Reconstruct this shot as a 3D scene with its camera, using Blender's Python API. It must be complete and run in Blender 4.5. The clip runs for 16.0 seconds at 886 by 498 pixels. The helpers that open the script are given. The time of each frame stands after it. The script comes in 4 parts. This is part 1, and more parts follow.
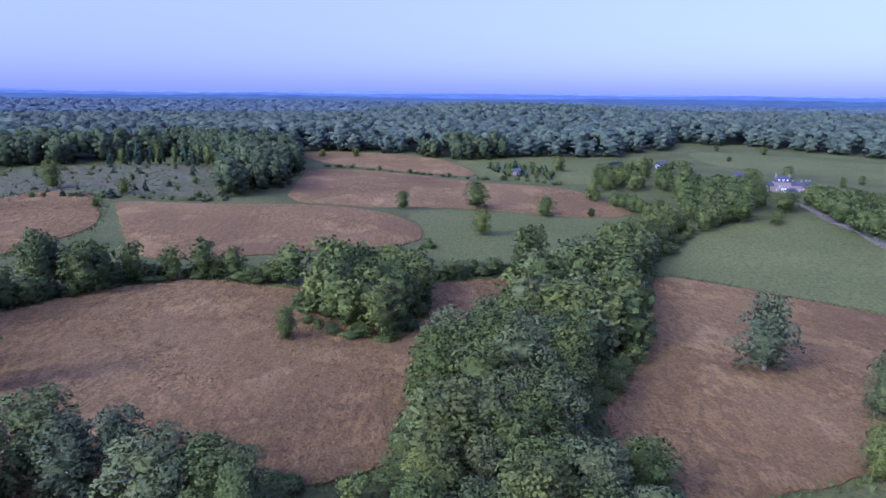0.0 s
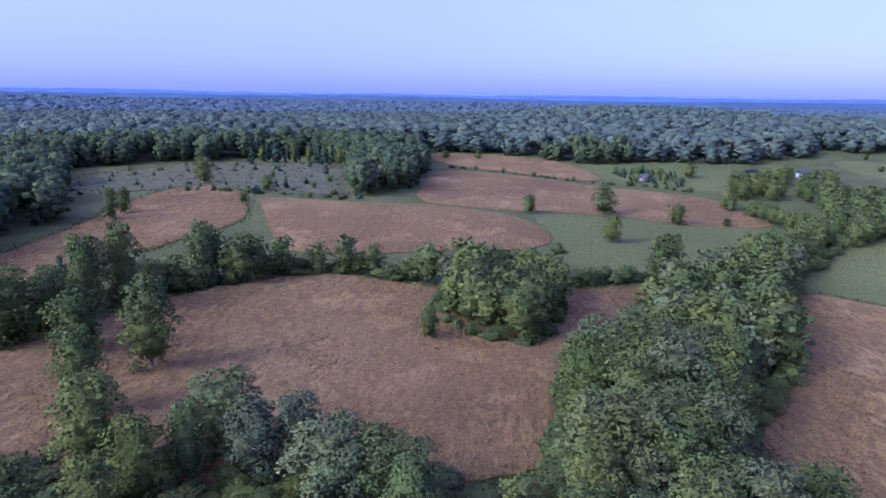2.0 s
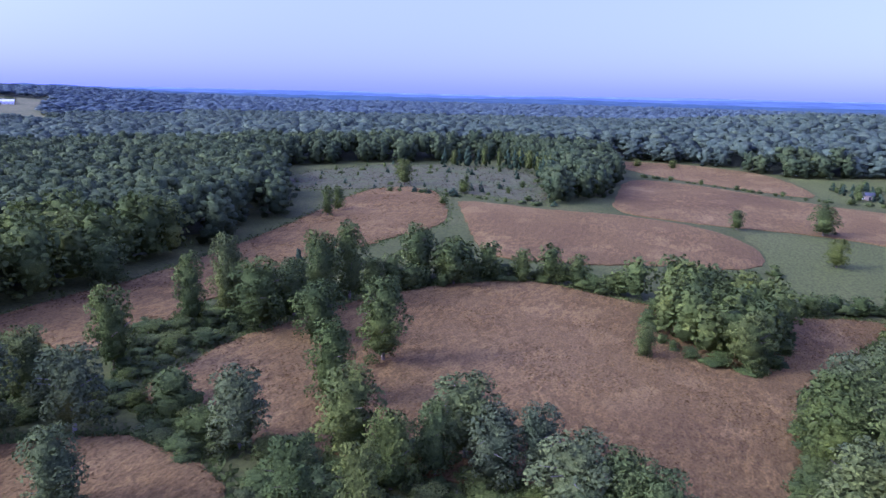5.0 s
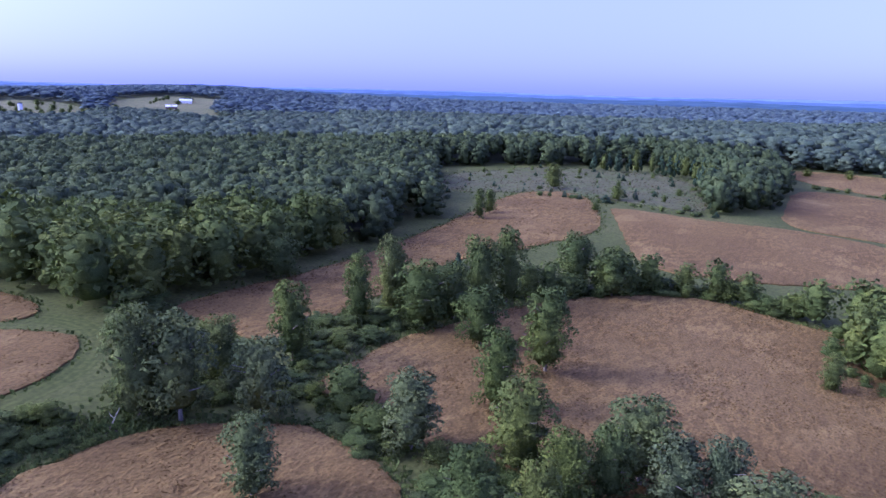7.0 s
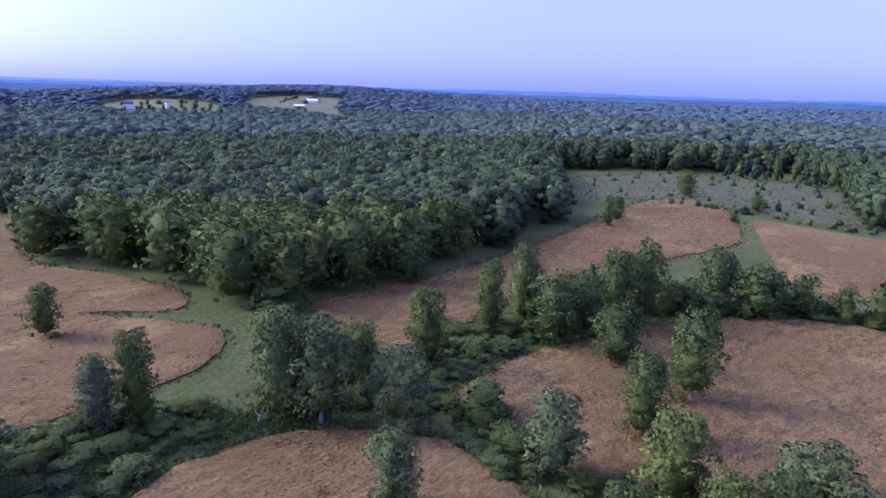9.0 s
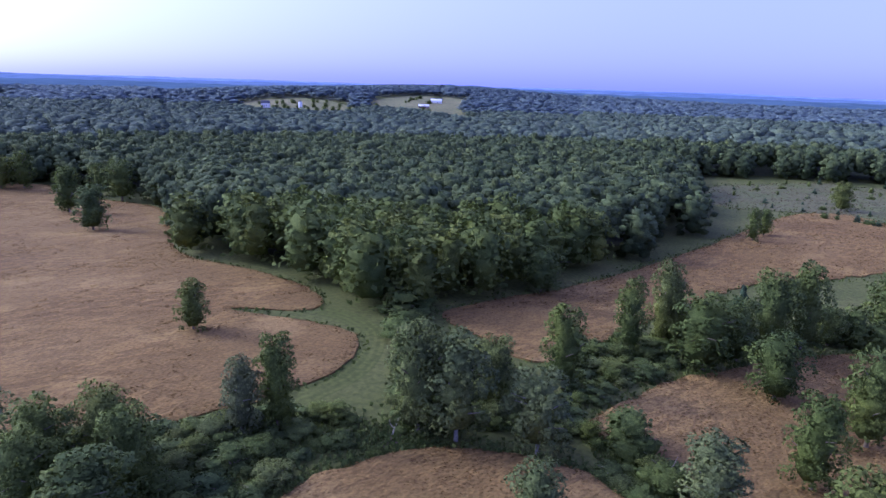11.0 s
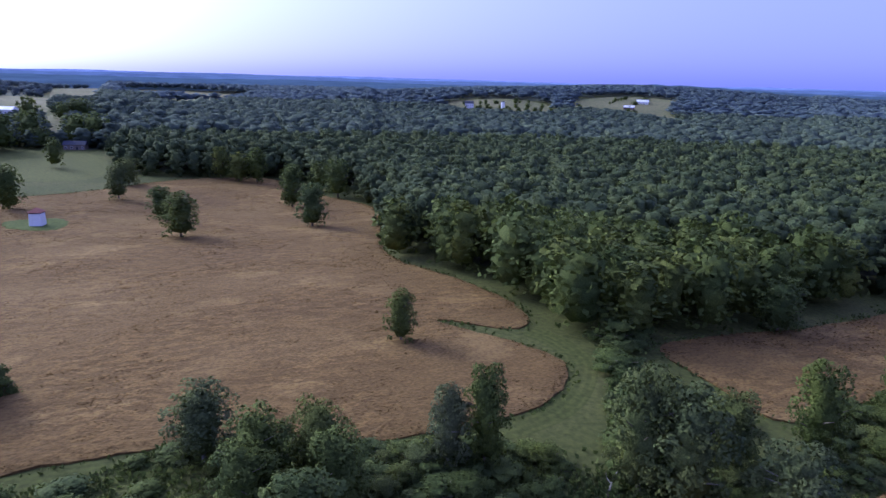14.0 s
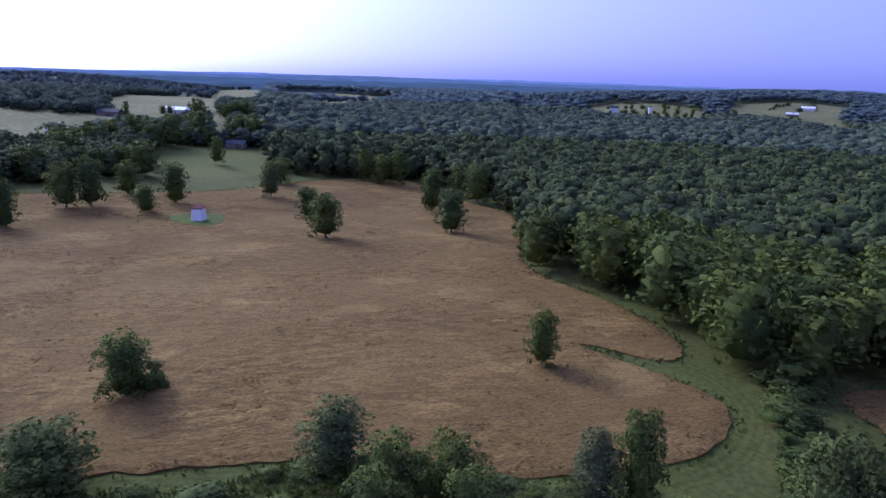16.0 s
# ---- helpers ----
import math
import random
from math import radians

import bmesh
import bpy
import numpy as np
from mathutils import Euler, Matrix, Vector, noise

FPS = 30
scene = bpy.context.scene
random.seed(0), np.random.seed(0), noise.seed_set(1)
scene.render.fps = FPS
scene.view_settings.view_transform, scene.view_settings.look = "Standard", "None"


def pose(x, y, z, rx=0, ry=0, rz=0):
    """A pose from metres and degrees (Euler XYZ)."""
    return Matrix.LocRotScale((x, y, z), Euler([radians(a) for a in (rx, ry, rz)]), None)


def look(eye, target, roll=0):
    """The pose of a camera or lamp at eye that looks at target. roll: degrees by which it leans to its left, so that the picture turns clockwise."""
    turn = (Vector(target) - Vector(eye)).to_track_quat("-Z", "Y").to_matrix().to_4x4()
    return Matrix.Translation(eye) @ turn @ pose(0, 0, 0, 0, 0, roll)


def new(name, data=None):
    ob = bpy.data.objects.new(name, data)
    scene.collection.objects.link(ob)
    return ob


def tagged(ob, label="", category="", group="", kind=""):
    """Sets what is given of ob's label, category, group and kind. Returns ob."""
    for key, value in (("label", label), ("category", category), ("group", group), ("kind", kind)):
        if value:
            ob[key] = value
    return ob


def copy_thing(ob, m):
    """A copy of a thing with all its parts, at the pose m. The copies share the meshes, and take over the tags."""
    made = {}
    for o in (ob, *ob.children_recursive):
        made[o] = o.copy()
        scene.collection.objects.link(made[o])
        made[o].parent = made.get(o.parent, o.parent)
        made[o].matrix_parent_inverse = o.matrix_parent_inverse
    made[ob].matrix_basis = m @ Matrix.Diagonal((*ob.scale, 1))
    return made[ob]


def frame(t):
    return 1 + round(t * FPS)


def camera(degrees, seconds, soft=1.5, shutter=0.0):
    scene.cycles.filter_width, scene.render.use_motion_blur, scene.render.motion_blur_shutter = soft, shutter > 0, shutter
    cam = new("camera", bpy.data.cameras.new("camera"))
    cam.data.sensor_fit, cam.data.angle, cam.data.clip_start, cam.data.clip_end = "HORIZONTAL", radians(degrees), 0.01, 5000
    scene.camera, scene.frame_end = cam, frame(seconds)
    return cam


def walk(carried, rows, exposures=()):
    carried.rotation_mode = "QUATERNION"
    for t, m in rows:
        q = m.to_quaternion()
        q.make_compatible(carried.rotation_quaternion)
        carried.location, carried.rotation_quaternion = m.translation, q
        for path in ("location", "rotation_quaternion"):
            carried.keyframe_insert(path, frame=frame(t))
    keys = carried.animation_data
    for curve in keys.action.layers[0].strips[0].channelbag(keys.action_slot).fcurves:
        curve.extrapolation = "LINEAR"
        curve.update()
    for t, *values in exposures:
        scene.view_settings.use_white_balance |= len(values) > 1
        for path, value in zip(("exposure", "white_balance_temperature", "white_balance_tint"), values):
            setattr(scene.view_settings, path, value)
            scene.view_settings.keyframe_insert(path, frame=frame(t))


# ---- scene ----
from mathutils.geometry import delaunay_2d_cdt

# ---- camera: a drone that slides sideways and turns ----
cam = camera(66.6, 16.0)
PATH = [
    (0.0, 0.0, 0.0, 58.0, 0.0, -13.11, 0.62), (0.5, -1.94, -0.55, 58.18, 2.41, -13.12, 0.50),
    (1.0, -3.94, -1.10, 58.36, 4.86, -13.13, 0.54), (1.5, -5.99, -1.64, 58.55, 7.06, -13.12, 0.67),
    (2.0, -8.08, -2.17, 58.76, 9.42, -13.10, 0.84), (2.5, -10.15, -2.70, 58.98, 12.02, -13.09, 1.00),
    (3.0, -12.19, -3.23, 59.21, 14.36, -13.09, 1.15), (3.5, -14.18, -3.80, 59.47, 16.79, -13.11, 1.19),
    (4.0, -16.07, -4.38, 59.77, 19.15, -13.09, 1.16), (6.5, -24.79, -7.30, 61.32, 32.29, -13.22, 1.40),
    (7.0, -26.54, -7.67, 61.55, 35.50, -13.28, 1.39), (7.5, -28.33, -7.87, 61.75, 38.14, -13.35, 1.38),
    (8.0, -30.15, -7.98, 61.95, 40.40, -13.42, 1.43), (8.5, -32.00, -8.09, 62.18, 42.69, -13.47, 1.48),
    (11.0, -41.10, -8.53, 63.36, 54.95, -13.78, 1.73), (11.5, -42.88, -8.56, 63.65, 57.67, -13.89, 1.70),
    (12.0, -44.65, -8.54, 63.96, 60.43, -13.95, 1.66), (12.5, -46.46, -8.52, 64.26, 63.26, -14.03, 1.61),
    (13.0, -48.37, -8.50, 64.55, 65.99, -14.13, 1.53), (13.5, -50.40, -8.53, 64.81, 68.63, -14.21, 1.55),
    (14.0, -52.50, -8.62, 65.06, 71.42, -14.28, 1.52), (14.5, -54.64, -8.75, 65.29, 74.27, -14.35, 1.45),
    (15.0, -56.74, -8.92, 65.48, 77.15, -14.33, 1.53), (15.5, -58.79, -9.09, 65.65, 79.88, -14.33, 1.61),
    (16.0, -60.80, -9.25, 65.84, 82.99, -14.35, 1.67),
]
EXPOSURES = [(0.0, 0.12, 4850, 37), (4.0, 0.22, 4900, 41), (8.0, 0.22, 5050, 36), (12.0, -0.02, 5200, 31), (16.0, -0.47, 5360, 22)]
walk(cam, [(t, pose(x, y, z, 90 + pitch, 0, yaw) @ pose(0, 0, 0, 0, 0, roll)) for t, x, y, z, yaw, pitch, roll in PATH], EXPOSURES)

# ---- light: hazy afternoon sun and sky ----
SUN_HEIGHT, SUN_X, SUN_Y = 32.0, -0.77, -0.64
world = bpy.data.worlds.new("sky")
scene.world = world
world.use_nodes = True
wn = world.node_tree.nodes
sky = wn.new("ShaderNodeTexSky")
sky.sky_type, sky.sun_disc = "NISHITA", False
sky.sun_elevation, sky.sun_rotation = radians(SUN_HEIGHT), math.atan2(SUN_X, SUN_Y)
sky.altitude, sky.air_density, sky.dust_density, sky.ozone_density = 100, 1.0, 1.5, 4.0


def sky_mix(kind, a, b):
    m = wn.new("ShaderNodeMix")
    m.data_type, m.blend_type = "RGBA", kind
    m.inputs[0].default_value = 1.0
    for socket, value in ((m.inputs[6], a), (m.inputs[7], b)):
        if isinstance(value, tuple):
            socket.default_value = value
        else:
            world.node_tree.links.new(value, socket)
    return m.outputs[2]


# summer haze: a milky lavender veil all over, and a wide pale glow on the sun's side
haze = wn.new("ShaderNodeTexSky")
haze.sky_type, haze.sun_disc = "NISHITA", False
haze.sun_elevation, haze.sun_rotation = sky.sun_elevation, sky.sun_rotation
haze.altitude, haze.air_density, haze.dust_density, haze.ozone_density = 100, 1.0, 10.0, 1.0
grey, bright = wn.new("ShaderNodeSeparateColor"), wn.new("ShaderNodeSeparateColor")
world.node_tree.links.new(haze.outputs[0], grey.inputs[0])
world.node_tree.links.new(sky.outputs[0], bright.inputs[0])
clear = sky_mix("MULTIPLY", sky.outputs[0], (0.25, 0.24, 0.46, 1))
glow = sky_mix("ADD", sky_mix("MULTIPLY", grey.outputs[0], (1.12, 1.15, 1.05, 1)),
               sky_mix("MULTIPLY", sky_mix("MULTIPLY", bright.outputs[0], bright.outputs[0]), (0.10, 0.103, 0.092, 1)))
veil = sky_mix("ADD", sky_mix("ADD", clear, glow), (2.0, 2.4, 6.9, 1))
world.node_tree.links.new(veil, wn["Background"].inputs[0])
wn["Background"].inputs[1].default_value = 0.122
sun = new("sun", bpy.data.lights.new("sun", "SUN"))
sun.data.energy, sun.data.angle, sun.data.color = 1.4, radians(1.5), (1.0, 0.92, 0.76)
sun.matrix_world = look((0, 0, 0), (-SUN_X, -SUN_Y, -math.tan(radians(SUN_HEIGHT)) * math.hypot(SUN_X, SUN_Y)))


# ---- materials ----
def material(name, rough=0.9, spec=0.3):
    mat = bpy.data.materials.new(name)
    mat.use_nodes = True
    b = mat.node_tree.nodes["Principled BSDF"]
    b.inputs["Roughness"].default_value = rough
    b.inputs["Specular IOR Level"].default_value = spec
    return mat, mat.node_tree, b


def node(tree, kind, **inputs):
    n = tree.nodes.new(kind)
    for key, value in inputs.items():
        n.inputs[key.replace("_", " ")].default_value = value
    return n


def place_noise(tree, scale, detail=4.0, stretch=None):
    """Noise in metres of the world."""
    geo = tree.nodes.new("ShaderNodeNewGeometry")
    n = node(tree, "ShaderNodeTexNoise", Scale=scale, Detail=detail)
    source = geo.outputs["Position"]
    if stretch:
        m = tree.nodes.new("ShaderNodeMapping")
        m.inputs["Scale"].default_value, m.inputs["Rotation"].default_value = stretch[:3], (0, 0, stretch[3])
        tree.links.new(source, m.inputs[0])
        source = m.outputs[0]
    tree.links.new(source, n.inputs["Vector"])
    return n.outputs["Fac"]


def ramp(tree, fac, stops):
    r = tree.nodes.new("ShaderNodeValToRGB")
    els = r.color_ramp.elements
    while len(els) < len(stops):
        els.new(0.5)
    for e, (p, c) in zip(els, stops):
        e.position, e.color = p, (*c, 1)
    tree.links.new(fac, r.inputs[0])
    return r.outputs[0]


def blend(tree, kind, fac, a, b):
    m = tree.nodes.new("ShaderNodeMix")
    m.data_type, m.blend_type = "RGBA", kind
    for socket, value in ((m.inputs[0], fac), (m.inputs[6], a), (m.inputs[7], b)):
        if isinstance(value, bpy.types.NodeSocket):
            tree.links.new(value, socket)
        else:
            socket.default_value = value
    return m.outputs[2]


def bump(tree, bsdf, height, strength, distance):
    n = node(tree, "ShaderNodeBump", Strength=strength, Distance=distance)
    tree.links.new(height, n.inputs["Height"])
    tree.links.new(n.outputs[0], bsdf.inputs["Normal"])


def earth(name, low, mid, high, broad=0.02, fine=0.6, relief=0.3, stretch=None):
    """Ground cover: broad patches and fine tufts."""
    mat, tree, b = material(name, 0.95, 0.15)
    big = place_noise(tree, broad, 6)
    small = place_noise(tree, fine, 8, stretch)
    colour = ramp(tree, big, [(0.3, low), (0.5, mid), (0.7, high)])
    tufts = ramp(tree, small, [(0.3, (0.62, 0.62, 0.62)), (0.55, (1, 1, 1)), (0.75, (1.25, 1.22, 1.15))])
    tree.links.new(blend(tree, "MULTIPLY", 1.0, colour, tufts), b.inputs["Base Color"])
    bump(tree, b, small, 0.8, relief)
    return mat


def foliage(name, colours, grain=3.2, relief=0.2, fleck=0.28, rough=0.8):
    """Leaves: one hue a tree, one tone a leaf clump, some light through them."""
    mat, tree, b = material(name, rough, 0.1)
    info = tree.nodes.new("ShaderNodeObjectInfo")
    geo = tree.nodes.new("ShaderNodeNewGeometry")
    colours = colours if len(colours) > 1 else colours * 2
    hue = ramp(tree, info.outputs["Random"], [(i / max(1, len(colours) - 1), c) for i, c in enumerate(colours)])
    tone = ramp(tree, geo.outputs["Random Per Island"], [(0.0, (0.78, 0.8, 0.78)), (0.6, (1, 1, 1)), (1.0, (1.3, 1.26, 1.16))])
    patch = ramp(tree, place_noise(tree, 0.11, 2), [(0.3, (0.72, 0.78, 0.82)), (0.5, (1, 1, 1)), (0.72, (1.3, 1.22, 1.0))])
    small = place_noise(tree, grain, 4)
    speck = ramp(tree, small, [(0.32, (1 - fleck, 1 - fleck * 0.95, 1 - fleck * 0.95)), (0.5, (1, 1, 1)), (0.68, (1 + fleck * 1.4, 1 + fleck * 1.3, 1 + fleck * 1.2))])
    colour = blend(tree, "MULTIPLY", 1.0, blend(tree, "MULTIPLY", 1.0, hue, tone), patch)
    colour = blend(tree, "MULTIPLY", 1.0, colour, speck)
    tree.links.new(colour, b.inputs["Base Color"])
    bump(tree, b, small, 0.5, relief)
    through_leaf = tree.nodes.new("ShaderNodeBsdfTranslucent")
    tree.links.new(colour, through_leaf.inputs[0])
    mix = tree.nodes.new("ShaderNodeMixShader")
    mix.inputs[0].default_value = 0.22
    tree.links.new(b.outputs[0], mix.inputs[1])
    tree.links.new(through_leaf.outputs[0], mix.inputs[2])
    tree.links.new(mix.outputs[0], tree.nodes["Material Output"].inputs[0])
    return mat


def plain(name, colour, rough=0.7, grain=0.15, scale=2.0):
    mat, tree, b = material(name, rough, 0.3)
    n = place_noise(tree, scale, 5)
    lo, hi = tuple(c * (1 - grain) for c in colour), tuple(min(1, c * (1 + grain)) for c in colour)
    tree.links.new(ramp(tree, n, [(0.3, lo), (0.7, hi)]), b.inputs["Base Color"])
    bump(tree, b, n, 0.2, 0.05)
    return mat


def wheat(name, thin=0.0):
    """Ripe wheat: broad tones, lodged patches with pale and dark streaks, fine stalks."""
    mat, tree, b = material(name, 0.95, 0.1)
    big = ramp(tree, place_noise(tree, 0.02, 6), [(0.3, (0.124, 0.078, 0.028)), (0.5, (0.158, 0.101, 0.034)), (0.7, (0.194, 0.128, 0.047))])
    lodged = place_noise(tree, 0.6, 8, (1.0, 0.4, 1.0, 0.9))
    streak = ramp(tree, lodged, [(0.36, (0.95, 0.95, 0.95)), (0.44, (0.86, 0.84, 0.82)), (0.50, (1.0, 1.0, 1.0)), (0.56, (1.17, 1.16, 1.12)), (0.66, (1.02, 1.0, 0.98))])
    calm = ramp(tree, place_noise(tree, 0.035, 4), [(0.42, (0, 0, 0)), (0.56, (1, 1, 1))])
    stalks = place_noise(tree, 2.2, 8, (1.0, 0.6, 1.0, 0.5))
    fine = ramp(tree, stalks, [(0.3, (0.60, 0.58, 0.56)), (0.5, (1.0, 1.0, 1.0)), (0.7, (1.28, 1.28, 1.28))])
    colour = blend(tree, "MULTIPLY", calm, blend(tree, "MULTIPLY", 0.4, big, streak), streak)
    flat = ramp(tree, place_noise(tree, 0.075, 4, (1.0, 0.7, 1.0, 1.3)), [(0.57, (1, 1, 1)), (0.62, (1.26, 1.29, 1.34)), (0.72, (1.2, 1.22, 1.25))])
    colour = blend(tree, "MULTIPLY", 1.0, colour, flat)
    tree.links.new(blend(tree, "MULTIPLY", 0.85, colour, fine), b.inputs["Base Color"])
    both = node(tree, "ShaderNodeMath")
    both.operation = "MULTIPLY_ADD"
    both.inputs[1].default_value = 1.6
    tree.links.new(lodged, both.inputs[0])
    tree.links.new(stalks, both.inputs[2])
    bump(tree, b, both.outputs[0], 0.8, 0.42)
    if thin:
        ears = tree.nodes.new("ShaderNodeBsdfTranslucent")
        tree.links.new(b.inputs["Base Color"].links[0].from_socket, ears.inputs[0])
        both_ways = tree.nodes.new("ShaderNodeMixShader")
        both_ways.inputs[0].default_value = thin
        tree.links.new(b.outputs[0], both_ways.inputs[1])
        tree.links.new(ears.outputs[0], both_ways.inputs[2])
        tree.links.new(both_ways.outputs[0], tree.nodes["Material Output"].inputs[0])
    return mat


GRASS = earth("grass", (0.066, 0.076, 0.018), (0.08, 0.09, 0.022), (0.105, 0.108, 0.032), 0.05, 0.9)
PASTURE_GRASS = earth("pasture grass", (0.082, 0.094, 0.022), (0.098, 0.11, 0.026), (0.12, 0.128, 0.034), 0.012, 1.1, 0.08, (1.0, 0.5, 1.0, 0.9))
MOWN = earth("mown grass", (0.062, 0.076, 0.016), (0.074, 0.087, 0.019), (0.092, 0.1, 0.025), 0.05, 0.9, 0.15)
mown_tree = MOWN.node_tree  # mower passes run along the lane
mown_bsdf = mown_tree.nodes["Principled BSDF"]
passes = node(mown_tree, "ShaderNodeTexWave", Scale=1.3, Distortion=3.0, Detail=3.0)
across = mown_tree.nodes.new("ShaderNodeUVMap")
mown_tree.links.new(across.outputs[0], passes.inputs["Vector"])
mown_tree.links.new(blend(mown_tree, "MULTIPLY", 1.0, mown_bsdf.inputs["Base Color"].links[0].from_socket,
                          ramp(mown_tree, passes.outputs["Fac"], [(0.2, (0.86, 0.87, 0.86)), (0.8, (1.06, 1.05, 1.04))])), mown_bsdf.inputs["Base Color"])
LAWN_GRASS = earth("lawn grass", (0.07, 0.096, 0.016), (0.082, 0.11, 0.02), (0.095, 0.12, 0.025), 0.2, 1.0, 0.1)
SCRUB_MIX = earth("scrub", (0.08, 0.098, 0.028), (0.1, 0.096, 0.042), (0.088, 0.104, 0.03), 0.035, 0.4, 0.5)
LITTER = earth("woodland floor", (0.055, 0.062, 0.038), (0.066, 0.078, 0.046), (0.08, 0.092, 0.05), 0.03, 0.4, 0.3)
HAY = earth("hay stubble", (0.125, 0.13, 0.05), (0.15, 0.148, 0.06), (0.18, 0.17, 0.078), 0.01, 0.2, 0.08)
DIRT = earth("bare soil", (0.12, 0.09, 0.065), (0.16, 0.12, 0.09), (0.2, 0.16, 0.12), 0.3, 2.0)
GRAVEL = earth("gravel", (0.13, 0.115, 0.09), (0.16, 0.14, 0.11), (0.19, 0.17, 0.14), 0.3, 2.0)
WHEAT = wheat("ripe wheat")
WHEAT_STALKS = wheat("wheat stalks", 0.38)
LEAF = foliage("broad leaves", [(0.074, 0.102, 0.028), (0.10, 0.128, 0.03), (0.082, 0.11, 0.034), (0.118, 0.14, 0.032), (0.10, 0.122, 0.044)])
LEAF_PALE = foliage("silvery leaves", [(0.108, 0.132, 0.05), (0.118, 0.142, 0.054), (0.106, 0.132, 0.045)])
LEAF_GREY = foliage("grey-green leaves", [(0.10, 0.122, 0.052), (0.108, 0.128, 0.06)])
LEAF_DARK = foliage("conifer needles", [(0.05, 0.082, 0.046), (0.06, 0.092, 0.05)])
LEAF_VINE = foliage("vine leaves", [(0.075, 0.104, 0.028), (0.094, 0.12, 0.032), (0.07, 0.096, 0.032)])
DRY_WEED = foliage("dry weeds", [(0.098, 0.082, 0.046), (0.108, 0.094, 0.05)])
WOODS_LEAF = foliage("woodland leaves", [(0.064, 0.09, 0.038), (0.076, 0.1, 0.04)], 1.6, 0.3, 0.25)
# the farther two carry the distance's haze in their colour: bluer and paler
WOODS_MID_HAZED = foliage("haze-tinted distant woodland leaves", [(0.076, 0.106, 0.072), (0.086, 0.115, 0.078)], 0.7, 0.4, 0.15, 0.85)
WOODS_FAR_HAZED = foliage("haze-tinted far woodland leaves", [(0.094, 0.13, 0.138), (0.10, 0.135, 0.144)], 0.3, 0.8, 0.15, 0.9)
BARK = plain("bark", (0.16, 0.13, 0.10), 0.95, 0.3, 3.0)
BARK_PALE = plain("pale bark", (0.2, 0.185, 0.16), 0.9, 0.35, 2.0)
WHITE_WALL = plain("white painted wall", (0.78, 0.78, 0.76), 0.7, 0.06)
STONE_WALL = plain("pale stone wall", (0.21, 0.17, 0.135), 0.9, 0.2)
BRICK_WALL = plain("brick wall", (0.16, 0.115, 0.095), 0.9, 0.2)
SLATE = plain("slate roof", (0.055, 0.06, 0.075), 0.9, 0.2)
RED_ROOF = plain("red shingle roof", (0.26, 0.10, 0.075), 0.8, 0.2)
METAL_ROOF = plain("white metal roof", (0.72, 0.74, 0.76), 0.4, 0.06)
GLASS = plain("dark window glass", (0.03, 0.035, 0.045), 0.15, 0.1)
POLE_WOOD = plain("weathered pole wood", (0.2, 0.17, 0.14), 0.9, 0.2)
POND = plain("pond water", (0.025, 0.035, 0.04), 0.08, 0.1, 0.3)

# ---- the lie of the land ----
SWELLS = [(-420, -80, 0.4), (-420, 0, -1.5), (-420, 80, -2.2), (-340, -80, 0.2), (-340, 0, -0.6), (-340, 80, -0.8), (-260, 0, 2.0), (-260, 80, 1.5), (-180,
    0, 2.6), (-180, 80, 1.4), (-180, 240, 0.8), (-180, 320, 2.2), (-100, 0, 1.4), (-100, 80, 0.8), (-100, 160, -1.1), (-100, 240, 0.0), (-100, 320,
    2.5), (-20, 80, 0.8), (-20, 160, -0.9), (-20, 240, -1.0), (-20, 320, 0.7), (-20, 400, -0.1), (60, 80, -0.0), (60, 160, -1.8), (60, 240, -3.2),
    (60, 320, -3.2), (60, 400, -3.1), (140, 160, -1.6), (140, 240, -2.8), (220, 400, -3.3)]


FAR_SWELLS = [(70, 860, 20, 150), (-900, -390, 28, 240), (-1400, 560, 26, 260), (-1750, 1120, 36, 330), (-1500, -640, 38, 260),
              (-330, 640, 10, 140), (560, 900, 10, 260)]


def land(x, y):
    """Height of the ground: low swells, rising to wooded ridges far off."""
    z = 4.0 + 0 * x
    for a, b, up in SWELLS:
        z = z + up * np.exp(-((x - a) ** 2 + (y - b) ** 2) / 12800.0)
    for a, b, up, wide in FAR_SWELLS:
        z = z + up * np.exp(-((x - a) ** 2 + (y - b) ** 2) / (2 * wide * wide))
    r = np.hypot(x + 60, y - 100)
    u = np.clip((r - 700) / 3800, 0, 1)
    z = z + u * u * (3 - 2 * u) * 26
    w = np.clip((r - 650) / 900, 0, 1)
    return z + w * (2 * np.sin(x / 310 + 1.3) * np.cos(y / 270 - 0.4) + 3 * np.sin(x / 790 + y / 640))


def land1(x, y):
    return float(land(np.float64(x), np.float64(y)))


def mesh_of(name, verts, faces, mat, smooth=True):
    me = bpy.data.meshes.new(name)
    me.from_pydata(verts, [], faces)
    me.materials.append(mat)
    if smooth:
        me.shade_smooth()
    return me


def part(name, me, parent, label="", at=(0, 0, 0)):
    ob = new(name, me)
    ob.parent = parent
    ob.location = at
    if label:
        ob["label"] = label
    return ob


def smooth_outline(pts, times=2):
    p = np.array(pts, float)
    for _ in range(times):
        q = np.roll(p, -1, 0)
        p = np.stack([0.75 * p + 0.25 * q, 0.25 * p + 0.75 * q], 1).reshape(-1, 2)
    return p


def resample(p, step):
    out = []
    for a, b in zip(p, np.roll(p, -1, 0)):
        n = max(1, int(round(np.hypot(*(b - a)) / step)))
        out += [a + (b - a) * i / n for i in range(n)]
    return np.array(out)


